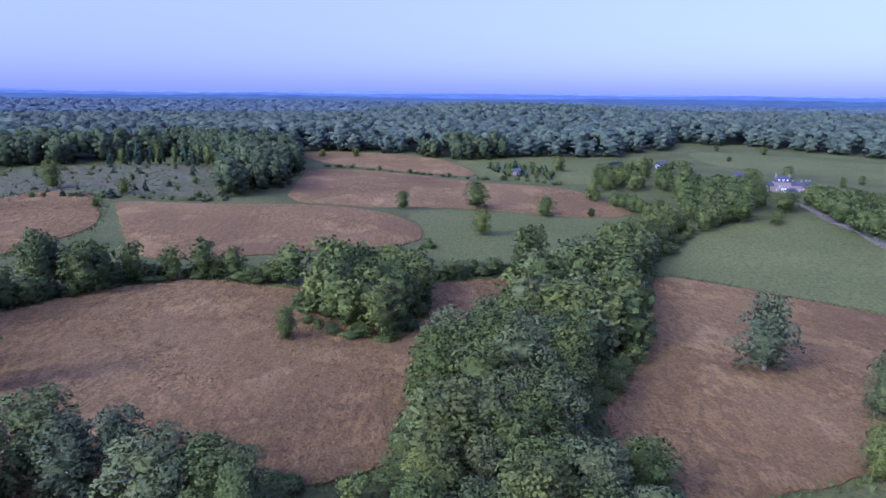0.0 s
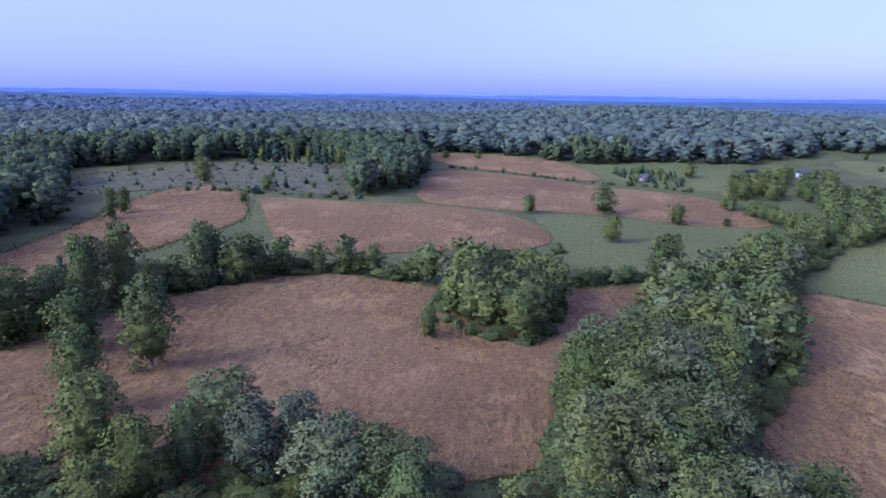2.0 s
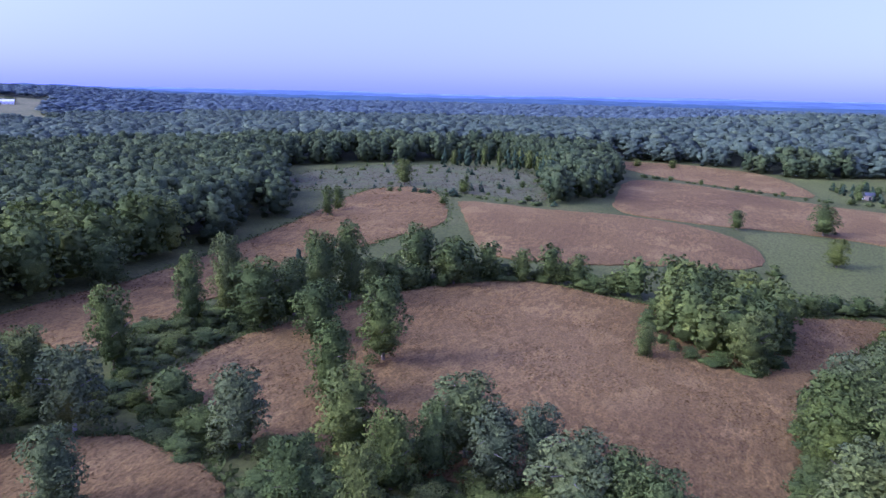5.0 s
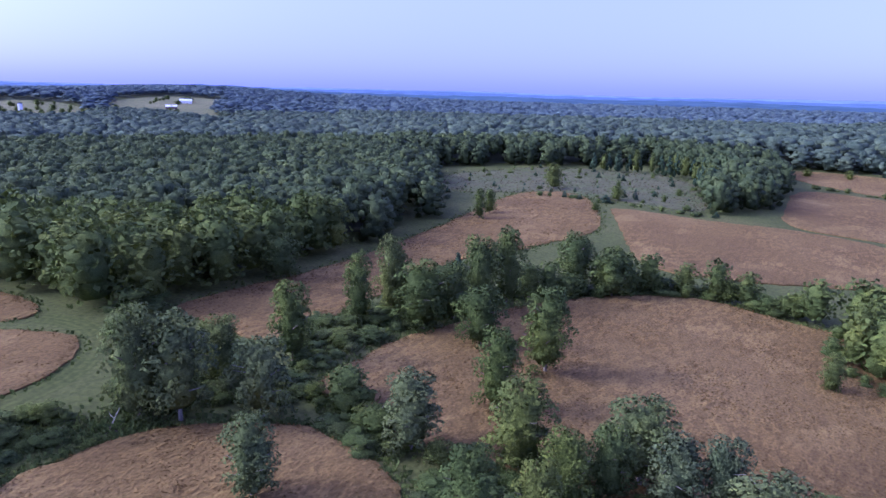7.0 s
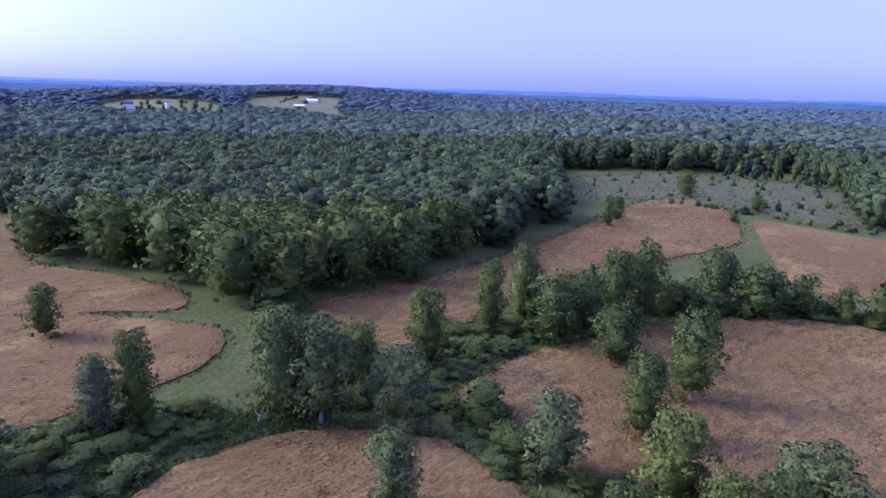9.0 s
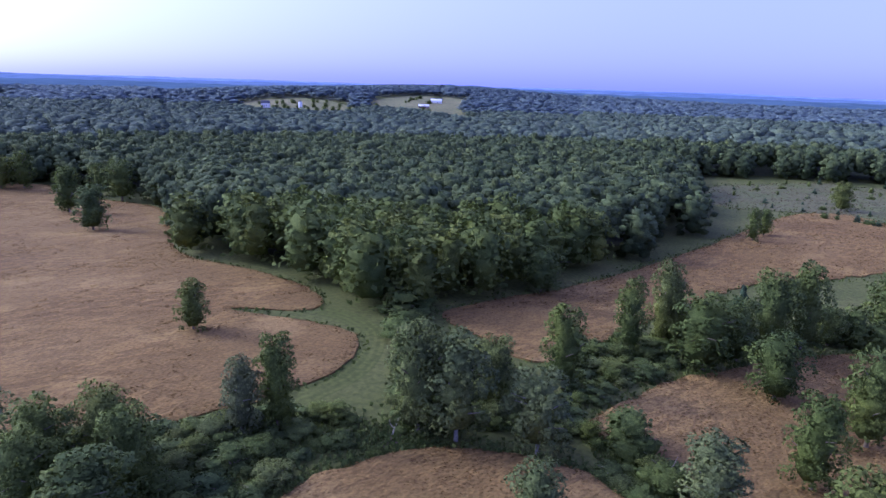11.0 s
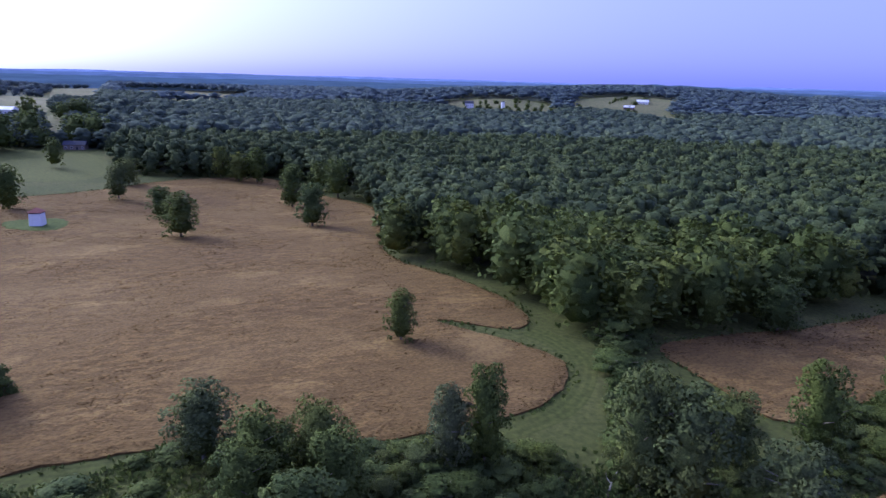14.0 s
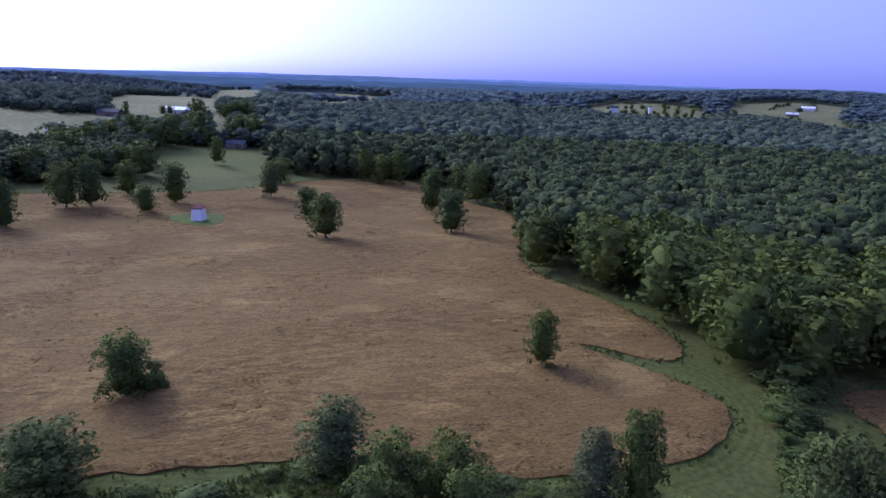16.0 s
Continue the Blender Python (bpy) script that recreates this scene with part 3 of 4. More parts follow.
def crown_lobes(shape, rng):
    """Lobes of a crown 1 high and about 0.64 wide: centre and radius."""
    out = []
    eggs = {"round": (0.02, 0.96, 0.265, 0.47, 46, 0.05, 0.11), "tall": (0.03, 0.99, 0.24, 0.40, 46, 0.045, 0.10),
            "dome": (0.0, 0.95, 0.27, 0.5, 20, 0.065, 0.125), "canopy": (0.3, 0.95, 0.28, 0.6, 13, 0.065, 0.125),
            "clump": (0.38, 0.95, 0.27, 0.62, 8, 0.09, 0.14)}
    if shape in eggs:
        # an egg that is widest at `belly`, with small uneven tufts breaking its outline
        foot, top, wide, belly, count, least, most = eggs[shape]

        def girth(z):
            u = (z - belly) / ((top - belly) if z > belly else (belly - foot) * 1.15)
            return wide * math.sqrt(max(0.0, 1 - abs(u) ** (2.3 if u > 0 else 3.4)))

        loose = 0.24 if shape in ("round", "tall") else 0.16
        for i in range(4):
            z = foot + (top - foot) * (0.24, 0.44, 0.62, 0.76)[i]
            out.append(((rng.uniform(-0.03, 0.03), rng.uniform(-0.03, 0.03), z), min(girth(z) * (0.94 - loose), (top - foot) * 0.3)))
        for i in range(count):
            z = foot + (top - foot) * (0.05 + 0.93 * ((i + rng.uniform(0, 1)) / count) ** 0.85)
            a, d = i * 2.4 + rng.uniform(-0.5, 0.5), girth(z) * rng.uniform(0.8 - loose, 1.0 + 0.6 * loose)
            out.append(((d * math.cos(a), d * math.sin(a), z), rng.uniform(least, most)))
    elif shape == "cone":
        for i in range(20):
            z = 0.14 + 0.8 * i / 19
            a, w = rng.uniform(0, 2 * math.pi), 0.24 * (1 - z) + 0.01
            out.append(((w * math.cos(a), w * math.sin(a), z), 0.05 + 0.11 * (1 - z)))
    else:
        for _ in range(16):
            a, d = rng.uniform(0, 2 * math.pi), 0.26 * math.sqrt(rng.uniform(0, 1))
            z = rng.uniform(0.15, 0.8) * (1 - (d / 0.36) ** 2)
            out.append(((d * math.cos(a), d * math.sin(a), z), rng.uniform(0.12, 0.2)))
    return out


def crown_arrays(shape, leaves, size, seed, core=0.74, core_rings=4, core_sides=7, squash=0.9):
    """Verts, faces and shading directions of a crown: leaf clumps over lobes with a dense heart."""
    rng = np.random.default_rng(seed)
    lobes = crown_lobes(shape, rng)
    verts, faces, ways, count = [], [], [], 0
    middle = np.mean([c for c, _ in lobes], 0) * np.array([1, 1, 0.85])
    if core:
        for c, r in lobes[:4] if shape in ("round", "tall") else lobes:
            v, f = ball(np.array(c), r * core, rng, squash, core_rings, core_sides)
            verts.append(v)
            ways.append(0.35 * (v - c) / r + 3.2 * (v - middle) * np.array([1, 1, 0.8]))
            faces += [tuple(i + count for i in q) for q in f]
            count += len(v)
    centres, radii = np.array([c for c, _ in lobes]), np.array([r for _, r in lobes])
    pick = rng.choice(len(lobes), leaves, p=radii ** 2 / (radii ** 2).sum())
    n = rng.normal(size=(leaves, 3))
    n /= np.linalg.norm(n, axis=1)[:, None]
    n[:, 2] = np.where(n[:, 2] < -0.5, -n[:, 2], n[:, 2])
    p = centres[pick] + n * (radii[pick] * rng.uniform(0.72, 1.12, leaves))[:, None] * np.array([1, 1, squash])
    face = n * 0.9 + rng.normal(size=(leaves, 3)) * 0.55 + np.array([0, 0, 0.25])
    face /= np.linalg.norm(face, axis=1)[:, None]
    u = np.cross(face, rng.normal(size=(leaves, 3)))
    u /= np.linalg.norm(u, axis=1)[:, None]
    w = np.cross(face, u)
    s = size * rng.uniform(0.55, 1.25, (leaves, 1))
    quad = np.stack([p + u * s, p + w * s * 0.62 + face * s * 0.18, p - u * s * 0.85, p - w * s * 0.62 + face * s * 0.18], 1)
    verts.append(quad.reshape(-1, 3))
    ways.append(np.repeat(n * 0.35 + 3.2 * (p - middle) * np.array([1, 1, 0.8]) + face * 0.65, 4, 0))
    faces += [tuple(count + 4 * i + j for j in range(4)) for i in range(leaves)]
    ways = np.concatenate(ways)
    return np.concatenate(verts), faces, ways / (np.linalg.norm(ways, axis=1)[:, None] + 1e-9)


def tube(points, radii, sides):
    v, f = [], []
    points = [Vector(p) for p in points]
    for i, (p, r) in enumerate(zip(points, radii)):
        d = (points[min(i + 1, len(points) - 1)] - points[max(i - 1, 0)]).normalized()
        side = d.cross(Vector((0.31, 0.95, 0.1))).normalized()
        up = d.cross(side)
        for j in range(sides):
            a = 2 * math.pi * j / sides
            v.append(tuple(p + (side * math.cos(a) + up * math.sin(a)) * r))
    for i in range(len(points) - 1):
        for j in range(sides):
            a, b = i * sides + j, i * sides + (j + 1) % sides
            f.append((a, b, b + sides, a + sides))
    return v, f


def trunk_mesh(shape, seed, mat):
    rng = random.Random(seed)
    v, f = [], []

    def add(points, radii, sides):
        a, b = tube(points, radii, sides)
        f.extend(tuple(i + len(v) for i in q) for q in b)
        v.extend(a)

    lean = [(rng.uniform(-0.02, 0.02), rng.uniform(-0.02, 0.02)) for _ in range(4)]
    top = 0.85 if shape != "bush" else 0.45
    spine = [(0, 0, -0.03)] + [(lean[i][0] * i, lean[i][1] * i, top * (i + 1) / 4) for i in range(4)]
    add(spine, [0.022, 0.016, 0.014, 0.01, 0.004], 7)
    for i in range(7):
        a, z = i * 2.4 + rng.uniform(-0.4, 0.4), rng.uniform(0.22, 0.62) * top / 0.85
        reach, rise = rng.uniform(0.16, 0.27), rng.uniform(0.1, 0.24)
        mid = (reach * 0.5 * math.cos(a), reach * 0.5 * math.sin(a), z + rise * 0.6)
        add([(0, 0, z), mid, (reach * math.cos(a + 0.2), reach * math.sin(a + 0.2), z + rise)], [0.011, 0.007, 0.002], 5)
    return mesh_of("trunk", v, f, mat)


KINDS = {
    "round": (LEAF, BARK, "spreading broadleaf tree with a full dark green crown"),
    "tall": (LEAF, BARK, "tall green broadleaf tree with a ragged upright crown"),
    "silver": (LEAF_PALE, BARK_PALE, "tall silvery green tree with pale leaves turned up"),
    "grey": (LEAF_GREY, BARK_PALE, "full grey-green tree with fine dull leaves"),
    "dome": (LEAF, BARK, "tall woodland broadleaf tree with a rounded crown"),
    "cone": (LEAF_DARK, BARK, "dark narrow evergreen with a pointed top"),
    "bush": (LEAF_VINE, BARK, "low green bush overgrown with vines"),
}
SHAPES = {"round": "round", "tall": "tall", "silver": "tall", "grey": "tall", "dome": "dome", "cone": "cone", "bush": "bush"}
made, templates, wanted = {}, [], []


def tree(x, y, height, radius, kind, detail=2, group="", lone=False):
    """Asks for a tree of that height and crown radius. detail: 2 near, 1 farther off; lone: always an object of its own."""
    far = math.hypot(x + 30, y) - (1000 if lone else 0)
    wanted.append((far, x, y, height, radius * 1.22, kind, detail, group))


def crown_for(kind, variant, detail):
    leaves, size = {2: (3700, 0.02), 1: (1800, 0.0265), 0: (430, 0.045)}[detail]
    if kind == "bush":
        leaves, size = leaves // 3, size * 1.6
    core = 0.72 if kind == "bush" else 0.9
    return crown_arrays(SHAPES[kind], leaves, size, hash_of(kind) + variant * 17, core, *((5, 9) if kind in ("round", "tall", "silver", "grey") else (3, 6)))


def plant(x, y, height, radius, kind, detail, group):
    """A tree as a thing: trunk with limbs, and crown."""
    rng = random.Random(int(x * 131 + y * 71))
    variant = rng.randrange(4 if detail == 2 else 3)
    key = (kind, variant, detail)
    leaf, bark, label = KINDS[kind]
    m = Matrix.Translation((x, y, land1(x, y) - 0.1)) @ Matrix.Rotation(rng.uniform(0, 6.28), 4, "Z") @ Matrix.Diagonal((radius / 0.33, radius / 0.33, height, 1))
    if key in made:
        ob = copy_thing(made[key], m)
    else:
        v, f, ways = crown_for(*key)
        ob = new("bush" if kind == "bush" else "tree")
        part("trunk", trunk_mesh(SHAPES[kind], hash_of(kind) + variant * 17, bark), ob)
        crown = mesh_of("crown", v.tolist(), f, leaf)
        crown.normals_split_custom_set_from_vertices(ways.tolist())
        part("crown", crown, ob)
        made[key] = ob
        templates.append((ob, m))
    return tagged(ob, label, "bush" if kind == "bush" else "tree", group)


def hash_of(word):
    return sum(ord(c) * (i + 3) for i, c in enumerate(word))


def scatter(poly, gap, seed, rough=0.0):
    """Places at least gap apart inside an outline."""
    rng = np.random.default_rng(seed)
    poly = np.array(poly, float)
    lo, hi = poly.min(0), poly.max(0)
    tries = rng.uniform(lo, hi, (int(np.prod(hi - lo) / gap ** 2 * 6) + 10, 2))
    tries = tries[inside(poly, tries[:, 0], tries[:, 1])]
    out = []
    for p in tries:
        if all((p[0] - q[0]) ** 2 + (p[1] - q[1]) ** 2 > gap * gap for q in out):
            out.append(p)
    return out


# lone trees in and round the fields: x, y, height, crown radius, kind
HILL_TREES = [(-177, -51, 12.4, 4.8, 'round'), (-180, -47, 6.8, 2.3, 'bush'), (-308, -23, 17.2, 6.9, 'tall'), (-351, -32, 14.5, 5.5, 'round'), (-182,
    26, 11.6, 3.4, 'tall'), (-322, 26, 18.6, 6.2, 'round'), (-379, 24, 21.2, 6.8, 'tall'), (-409, 51, 21.3, 6.8, 'round'), (-429, 44, 16.8, 6.0,
    'tall'), (-458, 12, 20.3, 6.0, 'tall'), (-460, 2, 17.9, 5.9, 'round'), (-469, -8, 19.2, 5.1, 'tall'), (-404, -55, 17.6, 5.4, 'tall'), (-446, -55,
    15.2, 6.7, 'round'), (-380, -95, 19.4, 6.1, 'round'), (-359, -102, 12.9, 4.5, 'round'), (-400, -122, 17.2, 5.8, 'round'), (-366, -137, 20.9, 6.8,
    'round'), (-369, -128, 23.3, 6.2, 'round'), (-325, -143, 19.6, 5.8, 'round'), (-147, -53, 11.9, 6.4, 'round'), (-147, -13, 12.5, 4.7, 'silver'),
    (-171, 71, 7.5, 5.2, 'bush'), (-433, -180, 18.9, 8.9, 'round')]
LANE_TREES = [(-136, 21, 12.8, 3.4, 'grey'), (-134, 26, 16.3, 3.3, 'tall'), (-158, 64, 7.5, 4.3, 'bush'), (-123, 45, 19.2, 4.5, 'round'), (-118, 49,
    18.0, 5.1, 'silver'), (-124, 61, 13.7, 4.2, 'round'), (-109, 58, 14.2, 4.8, 'silver'), (-124, 78, 16.6, 4.3, 'tall'), (-102, 72, 10.5, 4.2,
    'bush'), (-131, 105, 17.1, 3.7, 'tall'), (-131, 117, 19.9, 3.8, 'round'), (-129, 118, 15.7, 3.5, 'tall'), (-118, 113, 16.7, 6.6, 'round'), (-117,
    124, 14.8, 4.0, 'round'), (-102, 113, 14.1, 4.8, 'round'), (-116, 135, 20.7, 5.1, 'round'), (-114, 145, 21.3, 5.0, 'tall'), (-113, 156, 10.0, 4.4,
    'round'), (-172, 117, 13.7, 5.3, 'round'), (-182, 237, 13.5, 2.9, 'tall'), (-185, 250, 11.5, 3.0, 'tall'), (-175, 77, 6.7, 4.9, 'bush'), (-127,
    140, 13.2, 2.8, 'cone')]
LANE_TREES_NEAR = [(-137, -6, 13, 4.0, 'round'), (-137, 2, 13, 3.8, 'round'), (-129, 4, 13, 3.8, 'round'), (-122, -2, 12, 5.3, 'tall'), (-131, -8, 12,
    3.8, 'round'), (-85, 67, 13, 4.8, 'silver'), (-93, 68, 8, 3.2, 'bush'), (-93, 43, 12, 3.7, 'silver'), (-69, 73, 15, 5.0, 'tall')]
FIELD_TREES = [(-84, 110, 18.6, 5.1, 'tall'), (-36, 147, 8.5, 2.4, 'round'), (-20, 329, 9.5, 3.3, 'round'), (17, 347, 14.8, 6.4, 'tall'), (52, 340,
    10.4, 4.5, 'round'), (17, 288, 11.4, 4.4, 'tall'), (29, 230, 17.0, 5.1, 'tall'), (-107, 173, 18.1, 4.7, 'round'), (-98, 179, 13.8, 5.2, 'tall')]
NEAR_TREES = [(-67, 56, 12, 3.7, 'tall'), (-59, 59, 12, 3.2, 'tall'), (-60, 69, 12, 3.6, 'round'), (-82, 88, 15.5, 4.2, 'tall'), (-54, 82, 14, 5.5,
    'silver'), (-48, 78, 12, 4.6, 'grey'), (-42, 80, 13, 3.6, 'grey'), (-35, 74, 13, 5.5, 'silver'), (-29, 75, 12, 4.4, 'round'), (-24, 72, 12,
    3.8, 'round'), (-56, 75, 12, 3.2, 'tall'), (-11, 76, 9, 2.8, 'bush')]
EAST_TREES = [(20, 78, 12, 4.8, 'silver'), (28, 84, 10, 4.2, 'round'), (12, 72, 12, 4.8, 'round'), (25, 69, 11, 4.6, 'tall'), (14, 112, 17, 6.0, 'silver'), (71, 139, 17.5, 6.4, 'grey'), (81, 114, 13.3, 3.7, 'tall'), (67, 92, 9.6, 3.4, 'round'), (-109, 178, 14.9, 5.8, 'round'), (-96, 175,
    13.3, 5.4, 'tall'), (34, 243, 15.2, 4.7, 'tall')]
for rows_of, group in ((HILL_TREES, "trees on the hill field"), (LANE_TREES, "trees along the lane"), (LANE_TREES_NEAR, "trees along the lane"),
                       (FIELD_TREES, "lone field trees"), (NEAR_TREES, "trees of the near belt"), (EAST_TREES, "lone field trees")):
    for x, y, h, r, kind in rows_of:
        tree(x, y, h, r, kind, 2 if math.hypot(x + 30, y) < 185 else 1, group, True)
PARK_TREES = [(131, 324, 12.6, 6.2, 'round'), (146, 326, 14.8, 5.6, 'round'), (170, 358, 13.5, 5.3, 'tall'), (178, 347, 11.9, 6.6, 'round'), (159,
    318, 8.1, 3.4, 'round'), (228, 542, 3.8, 2.3, 'round'), (244, 609, 5.4, 2.5, 'round'), (274, 582, 7.2, 2.9, 'round'), (249, 419, 7.5, 2.1,
    'round'), (268, 431, 6.5, 2.2, 'round'), (218, 427, 13.4, 4.0, 'tall'), (196, 428, 12.2, 6.3, 'round'), (193, 301, 6.3, 4.5, 'round'), (-96, 535,
    6.2, 3.1, 'round'), (-70, 539, 7.2, 3.2, 'round'), (-196, 336, 15.1, 5.1, 'round'), (-153, 320, 8.3, 3.2, 'round'), (-146, 328, 6.5, 1.4, 'cone'),
    (-153, 332, 4.5, 1.4, 'cone'), (-150, 287, 4.1, 1.9, 'round'), (-6, 257, 5.2, 2.2, 'bush'), (76, 342, 4.6, 2.2, 'tall'), (83, 486, 11.2, 4.5,
    'round'), (99, 427, 13.4, 5.4, 'round'), (102, 417, 11.2, 5.3, 'round')]
FARM_TREES = [(-1165, 737, 8.2, 6.6, 'round'), (-1208, 787, 12.3, 11.6, 'round'), (-1090, 675, 6.5, 5.1, 'round'), (-1072, 442, 6.7, 3.6, 'round'),
    (-1062, 452, 7.7, 4.5, 'round'), (-1060, 465, 7.7, 4.5, 'round'), (-1058, 479, 7.8, 4.6, 'round'), (-1102, 420, 5.8, 4.6, 'round'), (-1122, 409,
    5.9, 4.6, 'round'), (-1118, 361, 5.7, 4.5, 'round'), (-1036, 530, 11.8, 7.4, 'round'), (-1019, 536, 11.7, 7.3, 'round'), (-1021, 511, 9.6, 6.3,
    'round'), (-1018, 562, 9.8, 6.5, 'round')]
for x, y, h, r, kind in PARK_TREES:
    tree(x, y, h, r, kind, 1, "park trees", True)
for x, y, h, r, kind in FARM_TREES:
    tree(x, y, h, r, kind, 1, "far farm trees")
mix = random.Random(5)


def rim_gap(outline, x, y):
    best = 1e9
    for a, b in zip(outline, outline[1:] + outline[:1]):
        a, d = Vector(a), Vector(b) - Vector(a)
        u = min(1, max(0, (Vector((x, y)) - a).dot(d) / max(d.length_squared, 1e-6)))
        best = min(best, (Vector((x, y)) - a - d * u).length)
    return best


def grove(outline, gap, seed, low, high, wide, kinds, group, split=165, inset=0.0):
    for x, y in scatter(outline, gap, seed):
        if inset and rim_gap(outline, x, y) < inset:
            continue
        h = mix.uniform(low, high)
        tree(x, y, h, h * mix.uniform(*wide), mix.choice(kinds), 2 if math.hypot(x + 30, y) < split else 1, group)


def along(line, step, side, low, high, wide, kinds, group, split=165):
    """Trees or bushes strung unevenly along a line."""
    for a, b in zip(line, line[1:]):
        a, b = Vector(a), Vector(b)
        for i in range(max(1, round((b - a).length / step))):
            p = a.lerp(b, (i + mix.random()) * step / max(step, (b - a).length))
            h = mix.uniform(low, high)
            x, y = p.x + mix.uniform(-side, side), p.y + mix.uniform(-side, side)
            tree(x, y, h, h * mix.uniform(*wide), mix.choice(kinds), 2 if math.hypot(x + 30, y) < split else 1, group)


VILLAGE_TREES = [(-485, -184, 20.4, 10.5, 'round'), (-533, -188, 20.6, 9.2, 'round'), (-549, -179, 20.3, 8.5, 'tall'), (-566, -167, 23.6, 11, 'round'),
    (-454, -131, 20.3, 9.4, 'round'), (-451, -152, 15.4, 7.7, 'round'), (-572, -146, 23.8, 11, 'round'), (-457, -143, 16.6, 7.8, 'tall'),
    (-643, -143, 29, 9.0, 'tall'), (-600, -134, 24.0, 9.5, 'round'), (-586, -126, 14.8, 8.1, 'round'), (-504, -101, 18.0, 5.4, 'tall'),
    (-468, -184, 15.9, 7.9, 'round'), (-465, -167, 14.9, 7.9, 'round'), (-774, -200, 8.9, 3.9, 'round'), (-765, -204, 9.4, 3.8, 'round'),
    (-722, -225, 15.1, 3.4, 'tall'), (-774, -130, 20, 14, 'round'), (-764, -143, 16.4, 9.3, 'round'), (-609, -107, 22.0, 9.8, 'round'),
    (-604, -93, 24, 11, 'round'), (-518, -202, 20.8, 10.8, 'round'), (-555, -154, 21, 9.8, 'round')]
for x, y, h, r, kind in VILLAGE_TREES:
    tree(x, y, h, r, kind, 1, "village trees")
BROAD = ["round", "round", "tall"]
grove(BELT, 5.5, 3, 10, 15.5, (0.32, 0.42), ["round", "tall", "silver", "round", "tall"], "trees of the gully belt", 165, 1.8)
grove(COPSE, 5.4, 4, 12, 15.5, (0.31, 0.38), BROAD, "trees of the copse", 190, 1.0)
along([(82, 395), (93, 374), (103, 345), (112, 326)], 6.5, 2.0, 7, 11, (0.36, 0.46), BROAD, "trees beyond the wheat")
along(HEDGE, 2.3, 2.5, 4.0, 7.5, (0.42, 0.6), ["round", "bush", "round"], "hedge trees")
along(BELT + BELT[:1], 3.4, 1.2, 2.5, 5.5, (0.5, 0.7), ["bush", "round"], "belt edge bushes")
along(COPSE + COPSE[:1], 3.6, 1.0, 2.0, 4.5, (0.5, 0.7), ["bush", "round"], "copse edge bushes")
along(HEDGE, 14, 2.0, 9, 13, (0.3, 0.4), BROAD, "hedge trees")
along(HEDGE_B, 2.6, 2.0, 4.0, 6.5, (0.45, 0.6), ["round", "bush"], "hedge trees")
along(HEDGE_D, 6.0, 1.0, 1.2, 3.6, (0.5, 0.8), ["round", "bush"], "field hedge bushes")
along(SHRUBLINE, 5.0, 2.0, 1.5, 4.5, (0.4, 0.7), ["round", "bush", "cone"], "meadow shrubs")
along(PINE_EDGE, 5.0, 3.0, 11, 17, (0.15, 0.22), ["cone", "cone", "tall"], "pines at the wood's edge")
grove(SCRUB, 13, 6, 0.9, 4.5, (0.25, 0.5), ["round", "bush", "cone"], "meadow shrubs")
for outline, gap, seed in ((THICKET_A, 2.7, 21), (THICKET_B, 2.7, 22), (THICKET_C, 2.9, 23), (THICKET_D, 2.6, 24), (THICKET_E, 3.2, 25), (BANK, 4.5, 26)):
    grove(outline, gap, seed, 1.3, 3.4, (0.55, 0.95), ["bush", "bush", "round"], "thicket bushes", 110)
grove(HOUSE_GROVE_A, 7.5, 7, 9, 13.5, (0.38, 0.5), ["round"], "park trees")
grove(HOUSE_GROVE_B, 8, 8, 9, 12.5, (0.42, 0.55), ["round"], "park trees")
grove(HOUSE_GROVE_C, 10, 9, 7, 12, (0.38, 0.5), BROAD, "park trees")
for line in ([(-1180, 395), (-1175, 525)], [(-1120, 380), (-1100, 520)], [(-1050, 370), (-1040, 500)], [(-1010, 530), (-1120, 590)], [(-1180, 690), (-1290, 800)],
             [(-960, 600), (-1030, 640)]):
    along(line, 17, 5, 5, 10, (0.4, 0.6), ["round"], "far farm trees")
grove(EVERGREEN_GROVE, 6, 10, 4, 7, (0.3, 0.4), ["cone", "round"], "evergreens by the far house")
